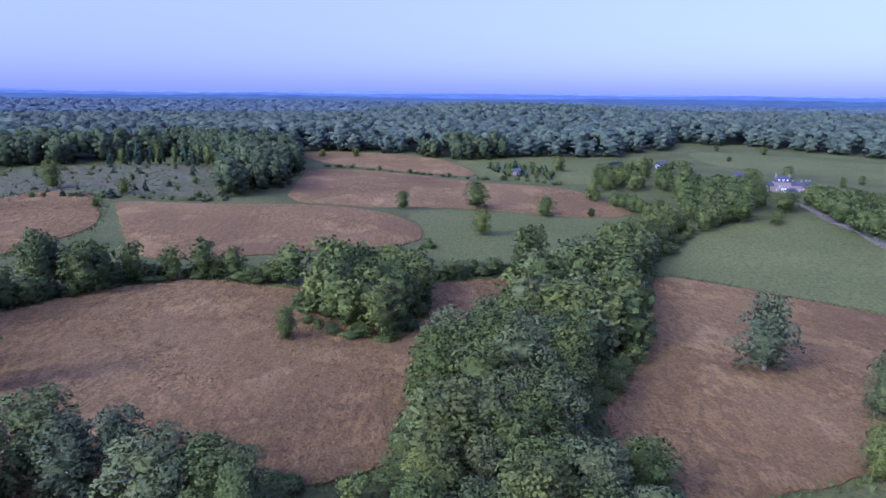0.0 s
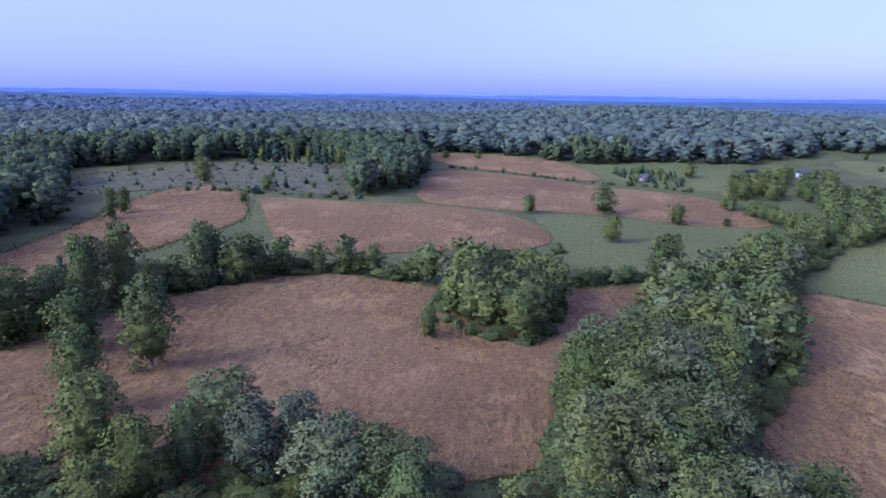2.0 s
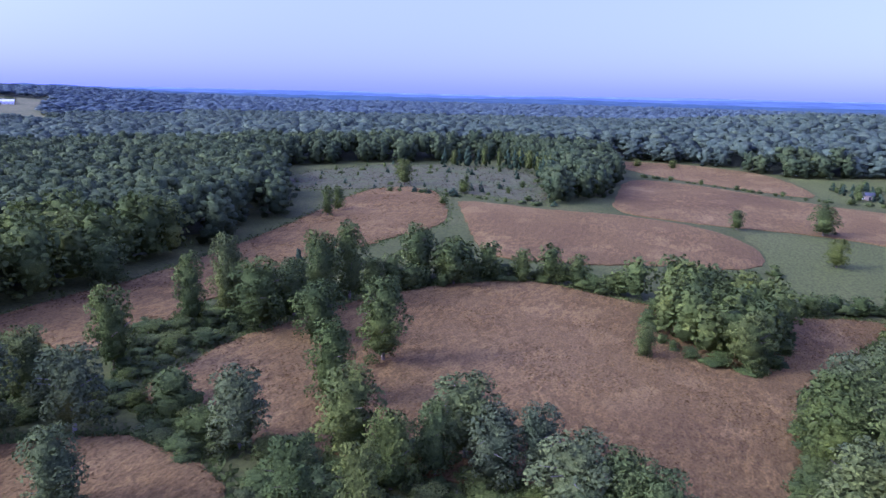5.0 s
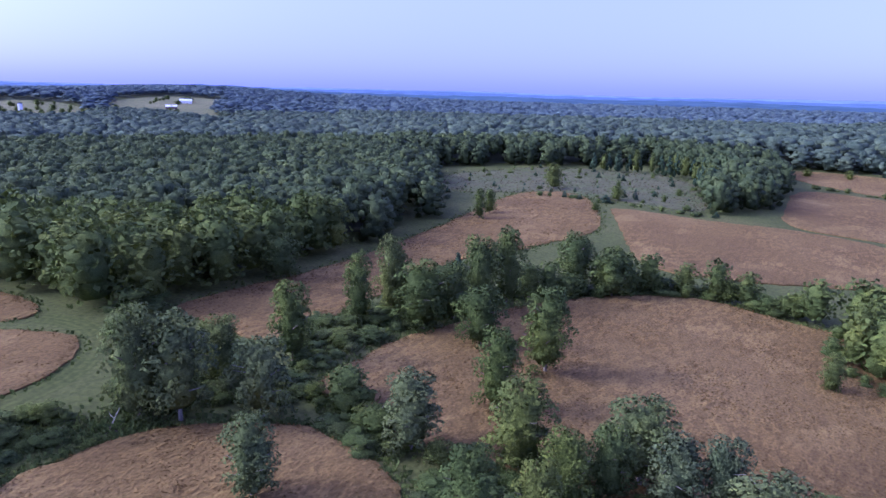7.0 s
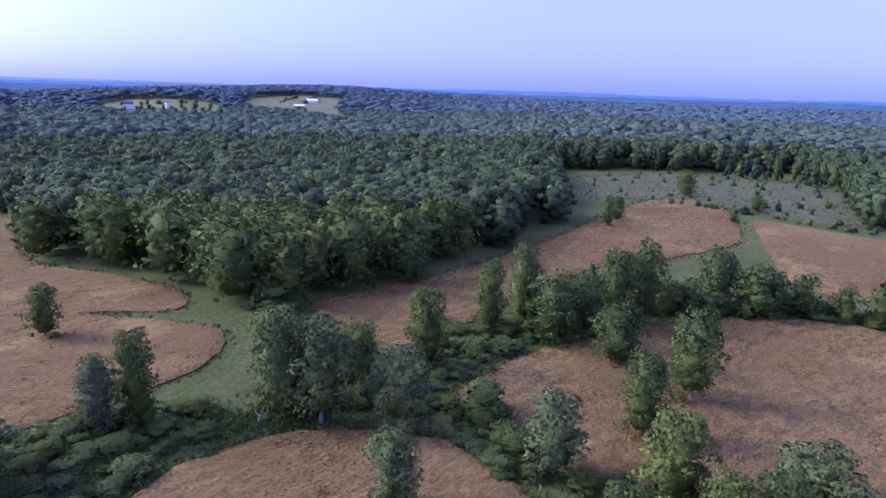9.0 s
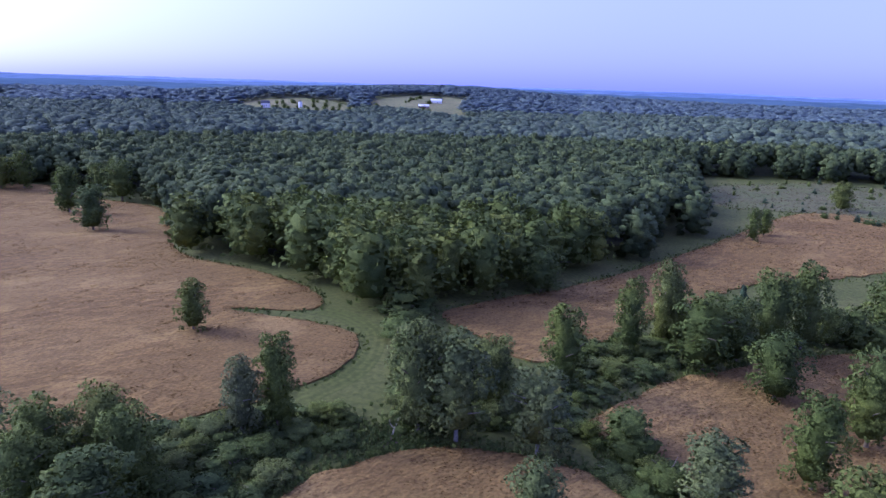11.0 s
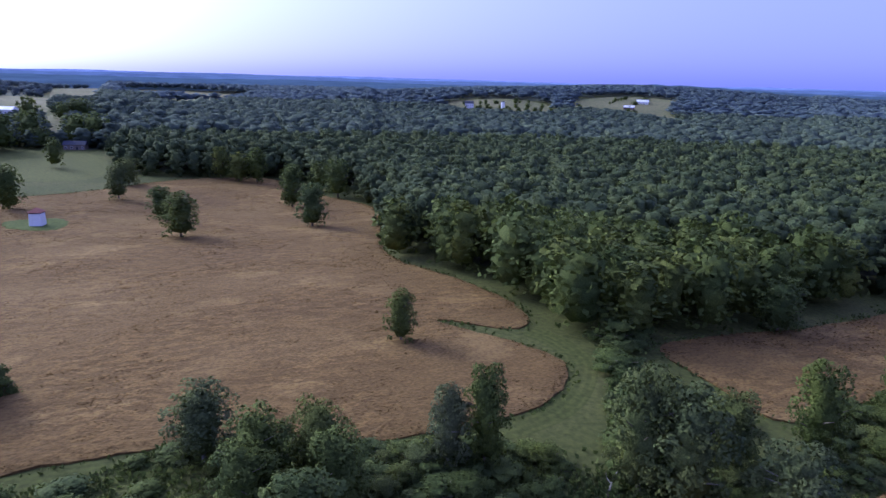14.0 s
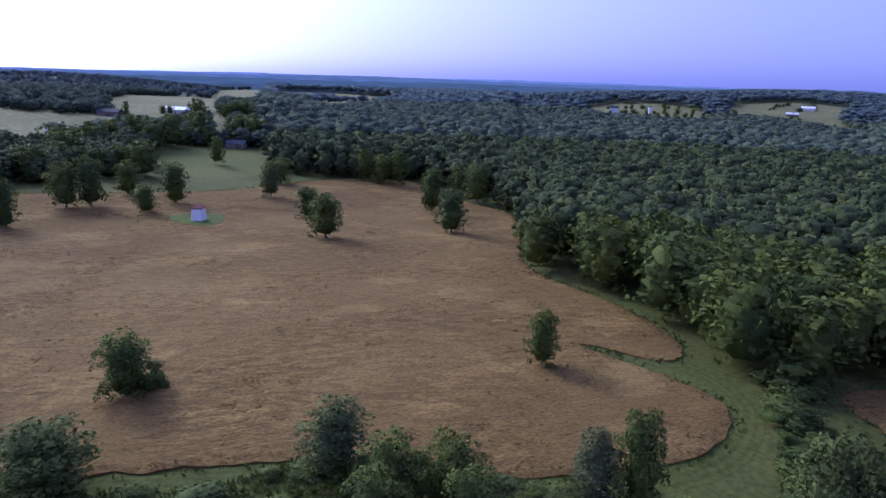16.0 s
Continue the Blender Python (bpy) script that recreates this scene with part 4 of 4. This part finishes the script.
# ---- woods beyond the clearing, as joined crowns ----
def joined(name, moulds, rows, mat, label):
    """Many crowns in one mesh. rows: mould, x, y, height, crown radius, turn."""
    verts, quads, ways, count = [], [], [], 0
    for i, x, y, h, r, a in rows:
        v, q, w = moulds[i]
        c, s = math.cos(a), math.sin(a)
        p = np.empty_like(v)
        p[:, 0], p[:, 1] = (v[:, 0] * c - v[:, 1] * s) * r / 0.33 + x, (v[:, 0] * s + v[:, 1] * c) * r / 0.33 + y
        p[:, 2] = v[:, 2] * h + land1(x, y)
        verts.append(p)
        ways.append(np.stack([w[:, 0] * c - w[:, 1] * s, w[:, 0] * s + w[:, 1] * c, w[:, 2]], 1))
        quads.append(q + count)
        count += len(v)
    v, q = np.concatenate(verts), np.concatenate(quads)
    three = q[:, 2] == q[:, 3]
    loops = np.concatenate([q[three][:, :3].ravel(), q[~three].ravel()])
    sizes = np.concatenate([np.full(three.sum(), 3), np.full((~three).sum(), 4)])
    me = bpy.data.meshes.new(name)
    me.vertices.add(len(v))
    me.vertices.foreach_set("co", v.ravel())
    me.loops.add(len(loops))
    me.loops.foreach_set("vertex_index", loops.astype(np.int32))
    me.polygons.add(len(sizes))
    me.polygons.foreach_set("loop_start", np.concatenate([[0], np.cumsum(sizes)[:-1]]).astype(np.int32))
    me.update(calc_edges=True)
    me.shade_smooth()
    me.normals_split_custom_set_from_vertices(np.concatenate(ways).tolist())
    me.materials.append(mat)
    return tagged(new(name, me), label, name.replace("_", " "), kind="stuff")


def as_quads(v, f, w):
    return v, np.array([(*g, g[-1]) if len(g) == 3 else g for g in f]), w


def woods(name, places, radius, height, leaves, size, seed, mat, label, shape="canopy", rings=3, sides=5, squash=0.9, core=0.84):
    rng = np.random.default_rng(seed)
    moulds = [as_quads(*crown_arrays(shape, leaves, size, seed + i, core, rings, sides, squash)) for i in range(6)]
    rows = []
    for x, y in places:
        head = math.degrees(math.atan2(-x - 30, y + 4))
        low = (0.9 if x > -640 else 0.7) if head > 98 else 0.7 if 44 < head < 78 and x * x + y * y > 850 ** 2 else 1.0
        if head > 100 and rng.uniform() < (0.0 if x > -760 else 0.2):
            continue
        rows.append((rng.integers(6), x, y, height * low * rng.uniform(0.88, 1.1), radius * (0.55 + 0.45 * low) * rng.uniform(0.8, 1.2), rng.uniform(0, 6.28)))
    return joined(name, moulds, rows, mat, label)


def heading(p):
    return np.degrees(np.arctan2(-p[:, 0] - 30, p[:, 1] + 4))


def wooded(near, far, gap, seed):
    """Jittered places outside the clearing and the far fields, in the part of the country that is seen."""
    rng = np.random.default_rng(seed)
    g = np.arange(-far, far, gap)
    x, y = np.meshgrid(g, g)
    x = x + np.where(np.arange(len(g))[:, None] % 2, gap / 2, 0)
    x, y = x.ravel() + rng.uniform(-0.33, 0.33, x.size) * gap, y.ravel() + rng.uniform(-0.33, 0.33, y.size) * gap
    dx, dy = x + 30, y + 4
    r, head = np.hypot(dx, dy), np.degrees(np.arctan2(-dx, dy))
    ok = (r >= near) & (r < far) & (head > -42) & (head < 124)
    ok &= ~inside(CLEAR, x, y)
    for p in OPENS:
        ok &= ~inside(p, x, y)
    return np.stack([x[ok], y[ok]], 1)


near_places = wooded(0, 560, 11.2, 1)
front = np.hypot(near_places[:, 0] + 60, near_places[:, 1]) < 205
for x, y in near_places[front]:
    tree(x, y, mix.uniform(17, 22), mix.uniform(5.8, 7.4), mix.choice(["round", "round", "tall"]), 1, "trees at the wood's edge")
inner = near_places[~front]
rim = (edge_gap(inner[:, 0], inner[:, 1]) < 11) | (heading(inner) > 98)
woods("woods", inner[~rim], 8.2, 20.5, 215, 0.038, 11, WOODS_LEAF, "dense green broadleaf woods with rounded crowns")
woods("woods", inner[rim], 7.0, 17, 260, 0.038, 15, WOODS_LEAF, "green wood's edge with crowns down to the grass", "dome")
farther = wooded(560, 1150, 15, 2)
rim = (edge_gap(farther[:, 0], farther[:, 1]) < 16) | (heading(farther) > 98)
woods("woods", farther[~rim], 11.0, 19.5, 34, 0.062, 12, WOODS_MID_HAZED, "farther green woods with packed crowns", "clump", 3, 5, 1.0, 0.9)
woods("woods", farther[rim], 9.0, 15, 60, 0.065, 16, WOODS_MID_HAZED, "green edge of farther woods", "dome", 3, 5, 0.9, 0.9)
distant = wooded(1150, 2150, 24, 3)
village_side = heading(distant) > 98
woods("woods", distant[village_side], 9, 15, 30, 0.08, 17, WOODS_FAR_HAZED, "scattered far trees between the fields", "dome", 2, 5)
woods("woods", distant[~village_side], 17, 19, 8, 0.08, 13, WOODS_FAR_HAZED, "far woods tinted blue-green for haze, reaching to the ridges", "clump", 2, 5, 1.0, 0.95)

# the nearest trees and bushes are things; the rest of a kind is joined
wanted.sort()
room, rest = {"tree": 300, "bush": 290}, {}
for _, x, y, h, r, kind, detail, group in wanted:
    name = "bush" if kind == "bush" else "tree"
    if room[name]:
        room[name] -= 1
        plant(x, y, h, r, kind, detail, group)
    else:
        rest.setdefault(kind, []).append((mix.randrange(3), x, y, h, r, mix.uniform(0, 6.28)))
for kind, rows in rest.items():
    joined("bushes" if kind == "bush" else "trees", [as_quads(*crown_for(kind, i, 0)) for i in range(3)], rows, KINDS[kind][0],
           KINDS[kind][2].replace(" tree", " trees").replace(" bush", " bushes"))


# ---- distance: wooded ridges, haze painted into their colour and glow ----
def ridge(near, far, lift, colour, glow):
    mat, tree_, b = material("haze-painted ridge", 1.0, 0.0)
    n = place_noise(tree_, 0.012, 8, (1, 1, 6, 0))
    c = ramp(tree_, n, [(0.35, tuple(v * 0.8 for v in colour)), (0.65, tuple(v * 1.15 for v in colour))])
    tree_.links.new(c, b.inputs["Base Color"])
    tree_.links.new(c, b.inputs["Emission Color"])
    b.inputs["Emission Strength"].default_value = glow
    verts, faces, k, rings = [], [], 900, 9
    for i in range(rings):
        r = near + (far - near) * i / (rings - 1)
        for j in range(k):
            a = 2 * math.pi * j / k
            x, y = -30 + r * math.cos(a), r * math.sin(a)
            up = lift + 9 * noise.noise((x * 0.0016, y * 0.0016, near * 0.01)) + 3 * noise.noise((x * 0.02, y * 0.02, 2.0))
            verts.append((x, y, land1(x, y) + (up if i else 0.0)))
    for i in range(rings - 1):
        for j in range(k):
            a, b2 = i * k + j, i * k + (j + 1) % k
            faces.append((a, a + k, b2 + k, b2))
    return tagged(new("backdrop", mesh_of("backdrop", verts, faces, mat)), "wooded ridges along the horizon, blue haze in their colour and glow", "backdrop", kind="structure")


# each farther ridge is painted bluer and paler and glows more, as haze would
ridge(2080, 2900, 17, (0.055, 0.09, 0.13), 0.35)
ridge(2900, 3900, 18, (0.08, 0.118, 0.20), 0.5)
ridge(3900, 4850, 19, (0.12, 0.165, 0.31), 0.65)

for ob, m in templates:
    ob.matrix_basis = m


# ---- buildings and small things ----
def box_mesh(name, size, mat, bevel=0.03, taper=1.0):
    bm = bmesh.new()
    bmesh.ops.create_cube(bm, size=1.0)
    for v in bm.verts:
        k = taper if v.co.z > 0 else 1.0
        v.co = Vector((v.co.x * size[0] * k, v.co.y * size[1] * k, (v.co.z + 0.5) * size[2]))
    bmesh.ops.bevel(bm, geom=list(bm.edges), offset=bevel, segments=1, affect="EDGES")
    me = bpy.data.meshes.new(name)
    bm.to_mesh(me)
    bm.free()
    me.materials.append(mat)
    return me


def roof_mesh(w, d, h, mat, hip=0.0, over=0.35, thick=0.18):
    """A gabled or hipped roof with eaves and thickness."""
    x, y, r = w / 2 + over, d / 2 + over, w / 2 + over - hip
    v = [(-x, -y, 0), (x, -y, 0), (x, y, 0), (-x, y, 0), (-r, 0, h), (r, 0, h)]
    v += [(a, b, c - thick) for a, b, c in v[:4]]
    f = [(0, 1, 5, 4), (2, 3, 4, 5), (1, 2, 5), (3, 0, 4), (6, 7, 1, 0), (7, 8, 2, 1), (8, 9, 3, 2), (9, 6, 0, 3), (9, 8, 7, 6)]
    return mesh_of("roof", v, f, mat, False)


def house(name, x, y, turn, w, d, h, rise, wall, roof, label, windows=3, storeys=1, hip=0.0, chimneys=(), kind="house"):
    """A house: wall, roof, door, chimneys and windows with frames."""
    ob = new(name)
    ob.matrix_basis = pose(x, y, land1(x, y) - 0.15, 0, 0, turn)
    part("wall", box_mesh("wall", (w, d, h + 0.15), wall), ob)
    top = part("roof", roof_mesh(w, d, rise, roof, hip), ob, at=(0, 0, h + 0.25))
    for cx, cy, ch in chimneys:
        part("chimney", box_mesh("chimney", (1.3, 0.9, ch), wall), ob, at=(cx, cy, h))
    glass, frame_mesh = box_mesh("pane", (0.9, 0.06, 1.3), GLASS, 0.01), box_mesh("window", (1.15, 0.12, 1.6), WHITE_WALL, 0.02)
    for s in range(storeys):
        for i in range(windows):
            for side in (-1, 1):
                if s == 0 and i == windows // 2 and side < 0:
                    part("door", box_mesh("door", (1.1, 0.1, 2.1), GLASS, 0.02), ob, at=(w * ((i + 0.5) / windows - 0.5), -d / 2 - 0.02, 0.2))
                    continue
                win = part("window", frame_mesh, ob, at=(w * ((i + 0.5) / windows - 0.5), side * (d / 2 + 0.02), 0.9 + s * 3.0))
                part("pane", glass, win, at=(0, side * 0.06, 0.15))
    return tagged(ob, label, kind)


# the stone manor among its trees
manor = house("manor_house", 207, 412, -8, 12, 9, 8.2, 4.4, STONE_WALL, SLATE, "large pale stone manor house with slate roofs and chimneys", 5, 2, 1.5,
              ((-5.2, 0, 7.0), (5.2, 0, 6.4)))
for cx, w, h, rise, front_y in ((12.5, 13, 5.6, 3.0, 0.8), (20.5, 4.5, 6.4, 2.6, -0.5), (-8.5, 5, 5.0, 2.4, 1.0)):
    part("wing", box_mesh("wing", (w, 7, h), STONE_WALL), manor, at=(cx, front_y, 0))
    part("roof", roof_mesh(w, 7, rise, SLATE, 0.8), manor, at=(cx, front_y, h + 0.2))
    for i in range(max(1, int(w // 3))):
        win = part("window", box_mesh("window", (1.1, 0.12, 1.7), WHITE_WALL, 0.02), manor, at=(cx - w / 2 + 1.6 + i * 3, front_y - 3.52, 1.2))
        part("pane", box_mesh("pane", (0.85, 0.06, 1.4), GLASS, 0.01), win, at=(0, -0.06, 0.15))
for cx in (8.5, 15.5, 19.2, 22.0):
    part("chimney", box_mesh("chimney", (1.2, 0.9, 4.4), STONE_WALL), manor, at=(cx, 0.8, 5.6))
for i in range(3):
    dormer = part("dormer", box_mesh("dormer", (1.3, 1.6, 1.6), WHITE_WALL), manor, at=(-3.2 + 3.2 * i, -3.2, 8.8))
    part("pane", box_mesh("pane", (0.8, 0.06, 1.0), GLASS, 0.01), dormer, at=(0, -0.82, 0.3))
part("porch", box_mesh("porch", (4.0, 2.4, 3.4), WHITE_WALL), manor, at=(0.5, -5.6, 0))
manor.scale = (0.74, 0.74, 0.76)

house("outbuilding", 205, 396, 20, 5, 4, 2.8, 1.8, WHITE_WALL, SLATE, "small white outbuilding beside the manor house", 2)
house("cottage", 193, 443, 5, 5, 5, 4.6, 2.6, WHITE_WALL, SLATE, "white gabled cottage half hidden by trees", 2, 1)
house("farmhouse", 162, 502, 12, 8, 6, 3.4, 2.4, WHITE_WALL, SLATE, "white farmhouse under a dark slate roof", 3)
house("shed", 50, 469, -15, 7, 5, 2.8, 1.6, STONE_WALL, SLATE, "grey low shed among evergreens", 2)
house("farmhouse", -608, -240, 65, 12, 8, 5.5, 3.4, WHITE_WALL, SLATE, "white farmhouse with a dark roof at the village", 4, 2, 0, ((5, 0, 4),))
house("cottage", -600, -196, 75, 13, 8, 3.4, 2.6, BRICK_WALL, SLATE, "low dark-roofed cottage among village trees", 4)
house("barn", -786, -197, 75, 24, 12, 4.0, 2.6, WHITE_WALL, METAL_ROOF, "long barn with a white metal roof beyond the village", 6)
house("cottage", -583, -103, 85, 14, 8, 3.4, 2.4, STONE_WALL, SLATE, "grey low cottage at the pasture's end", 4)
house("barn", -728, -241, 75, 22, 10, 4.0, 2.6, BRICK_WALL, SLATE, "long dark barn beside a far field", 5)
house("barn", -1193, 772, 55, 22, 12, 5, 3.5, WHITE_WALL, METAL_ROOF, "white barn on a far farm field", 4)
house("barn", -1090, 675, 55, 18, 10, 4, 3, BRICK_WALL, METAL_ROOF, "farm barn with a pale roof", 3)
house("farmhouse", -1127, 392, 70, 14, 10, 8, 4, WHITE_WALL, SLATE, "tall white farmhouse beside far orchard trees", 4, 2)


for x, y, w in TOWN:
    house("town_building", x, y, 10, w, 14, 8, 5, WHITE_WALL, METAL_ROOF, "far white building in the wooded distance", 3)


def silo(x, y):
    ob = new("silo")
    ob.matrix_basis = pose(x, y, land1(x, y) - 0.2)
    v, f = tube([(0, 0, 0), (0, 0, 6), (0, 0, 12)], [3, 3, 3], 16)
    part("wall", mesh_of("wall", v, f, METAL_ROOF), ob)
    v, f = tube([(0, 0, 12), (0, 0, 13.2), (0, 0, 14.2)], [3.1, 2.2, 0.1], 16)
    part("roof", mesh_of("roof", v, f, SLATE), ob)
    return tagged(ob, "tall pale farm silo with a domed cap", "silo")


silo(-1098, 440)

# the white hut on its lawn
hut = new("hut")
hut.matrix_basis = pose(-342, -76, land1(-342, -76) + 0.5, 0, 0, 78)
part("wall", box_mesh("wall", (4.6, 4.6, 5.0), WHITE_WALL, 0.12, 0.92), hut)
part("vent_band", box_mesh("vent_band", (3.9, 3.9, 0.5), GLASS, 0.05), hut, "dark open band under the roof", (0, 0, 5.0))
part("roof", roof_mesh(4.4, 4.4, 1.7, RED_ROOF, 2.4, 0.2), hut, "reddish pyramid roof", (0, 0, 5.6))
part("door", box_mesh("door", (1.0, 0.1, 2.1), POLE_WOOD, 0.02), hut, at=(0, 2.28, 0.1))
tagged(hut, "small white hut with a reddish roof on its lawn", "hut")


def power_pole(x, y, h):
    ob = new("power_pole")
    ob.matrix_basis = pose(x, y, land1(x, y) - 0.2, 0, 0, 20)
    v, f = tube([(0, 0, 0), (0, 0, h / 2), (0, 0, h)], [0.16, 0.14, 0.11], 8)
    part("pole", mesh_of("pole", v, f, POLE_WOOD), ob)
    part("crossarm", box_mesh("crossarm", (2.2, 0.14, 0.16), POLE_WOOD, 0.02), ob, at=(0, 0, h - 0.7))
    v, f = tube([(0, 0, 0), (0, 0, 0.14), (0, 0, 0.22)], [0.05, 0.07, 0.03], 6)
    insulator = mesh_of("insulator", v, f, WHITE_WALL)
    for i in (-0.95, 0.0, 0.95):
        part("insulator", insulator, ob, at=(i, 0, h - 0.54))
    return tagged(ob, "weathered wooden power pole with one crossarm", "pole", "power poles")


for x, y, h in ((60, 193, 8.5), (116, 323, 9), (130, 352, 9), (84, 258, 9)):
    power_pole(x, y, h)

tagged(ribbon("road", ROAD, 3.4, GRAVEL, 0.14), "pale gravel drive curving to the manor house", "road", kind="structure")
tagged(sheet("pond", POND_EDGE, 4, POND, 0.15), "small dark pond among green banks", "pond", kind="structure")
tagged(sheet("bare_soil", SOIL, 0.8, DIRT, 0.09), "patch of bare grey-brown soil in the grass", "soil", kind="structure")


def fence(line, gap):
    ob = new("fence")
    ob.matrix_basis = pose(*line[0], land1(*line[0]))
    base = Vector((*line[0], land1(*line[0])))
    post = box_mesh("post", (0.14, 0.14, 1.4), POLE_WOOD, 0.02)
    last = None
    for a, b in zip(line, line[1:]):
        a, b = Vector(a), Vector(b)
        for i in range(max(1, round((b - a).length / gap))):
            p = a.lerp(b, i * gap / (b - a).length)
            q = Vector((p.x, p.y, land1(p.x, p.y))) - base
            part("post", post, ob, at=q)
            if last is not None:
                for z in (0.5, 0.95, 1.3):
                    v, f = tube([last + Vector((0, 0, z)), (last + q) / 2 + Vector((0, 0, z)), q + Vector((0, 0, z))], [0.07] * 3, 4)
                    part("rail", mesh_of("rail", v, f, POLE_WOOD), ob)
            last = q
    return tagged(ob, "dark wooden post and rail fence along the drive", "fence")


fence([(x - 4, y - 1) for x, y in ROAD], 3.5)

log = new("dead_log")
log.matrix_basis = pose(-124, 41, land1(-124, 41) + 0.2)
v, f = tube([(0, 0, 0), (-0.9, 0.8, 0.25), (-1.9, 1.9, 0.7), (-2.3, 2.8, 1.6)], [0.17, 0.15, 0.11, 0.04], 8)
part("stem", mesh_of("stem", v, f, BARK_PALE), log)
v, f = tube([(-1.0, 0.9, 0.3), (-1.9, 0.7, 0.8), (-2.4, 0.8, 1.3)], [0.09, 0.06, 0.02], 6)
part("branch", mesh_of("branch", v, f, BARK_PALE), log)
tagged(log, "bleached dead log lying on bare soil", "log")
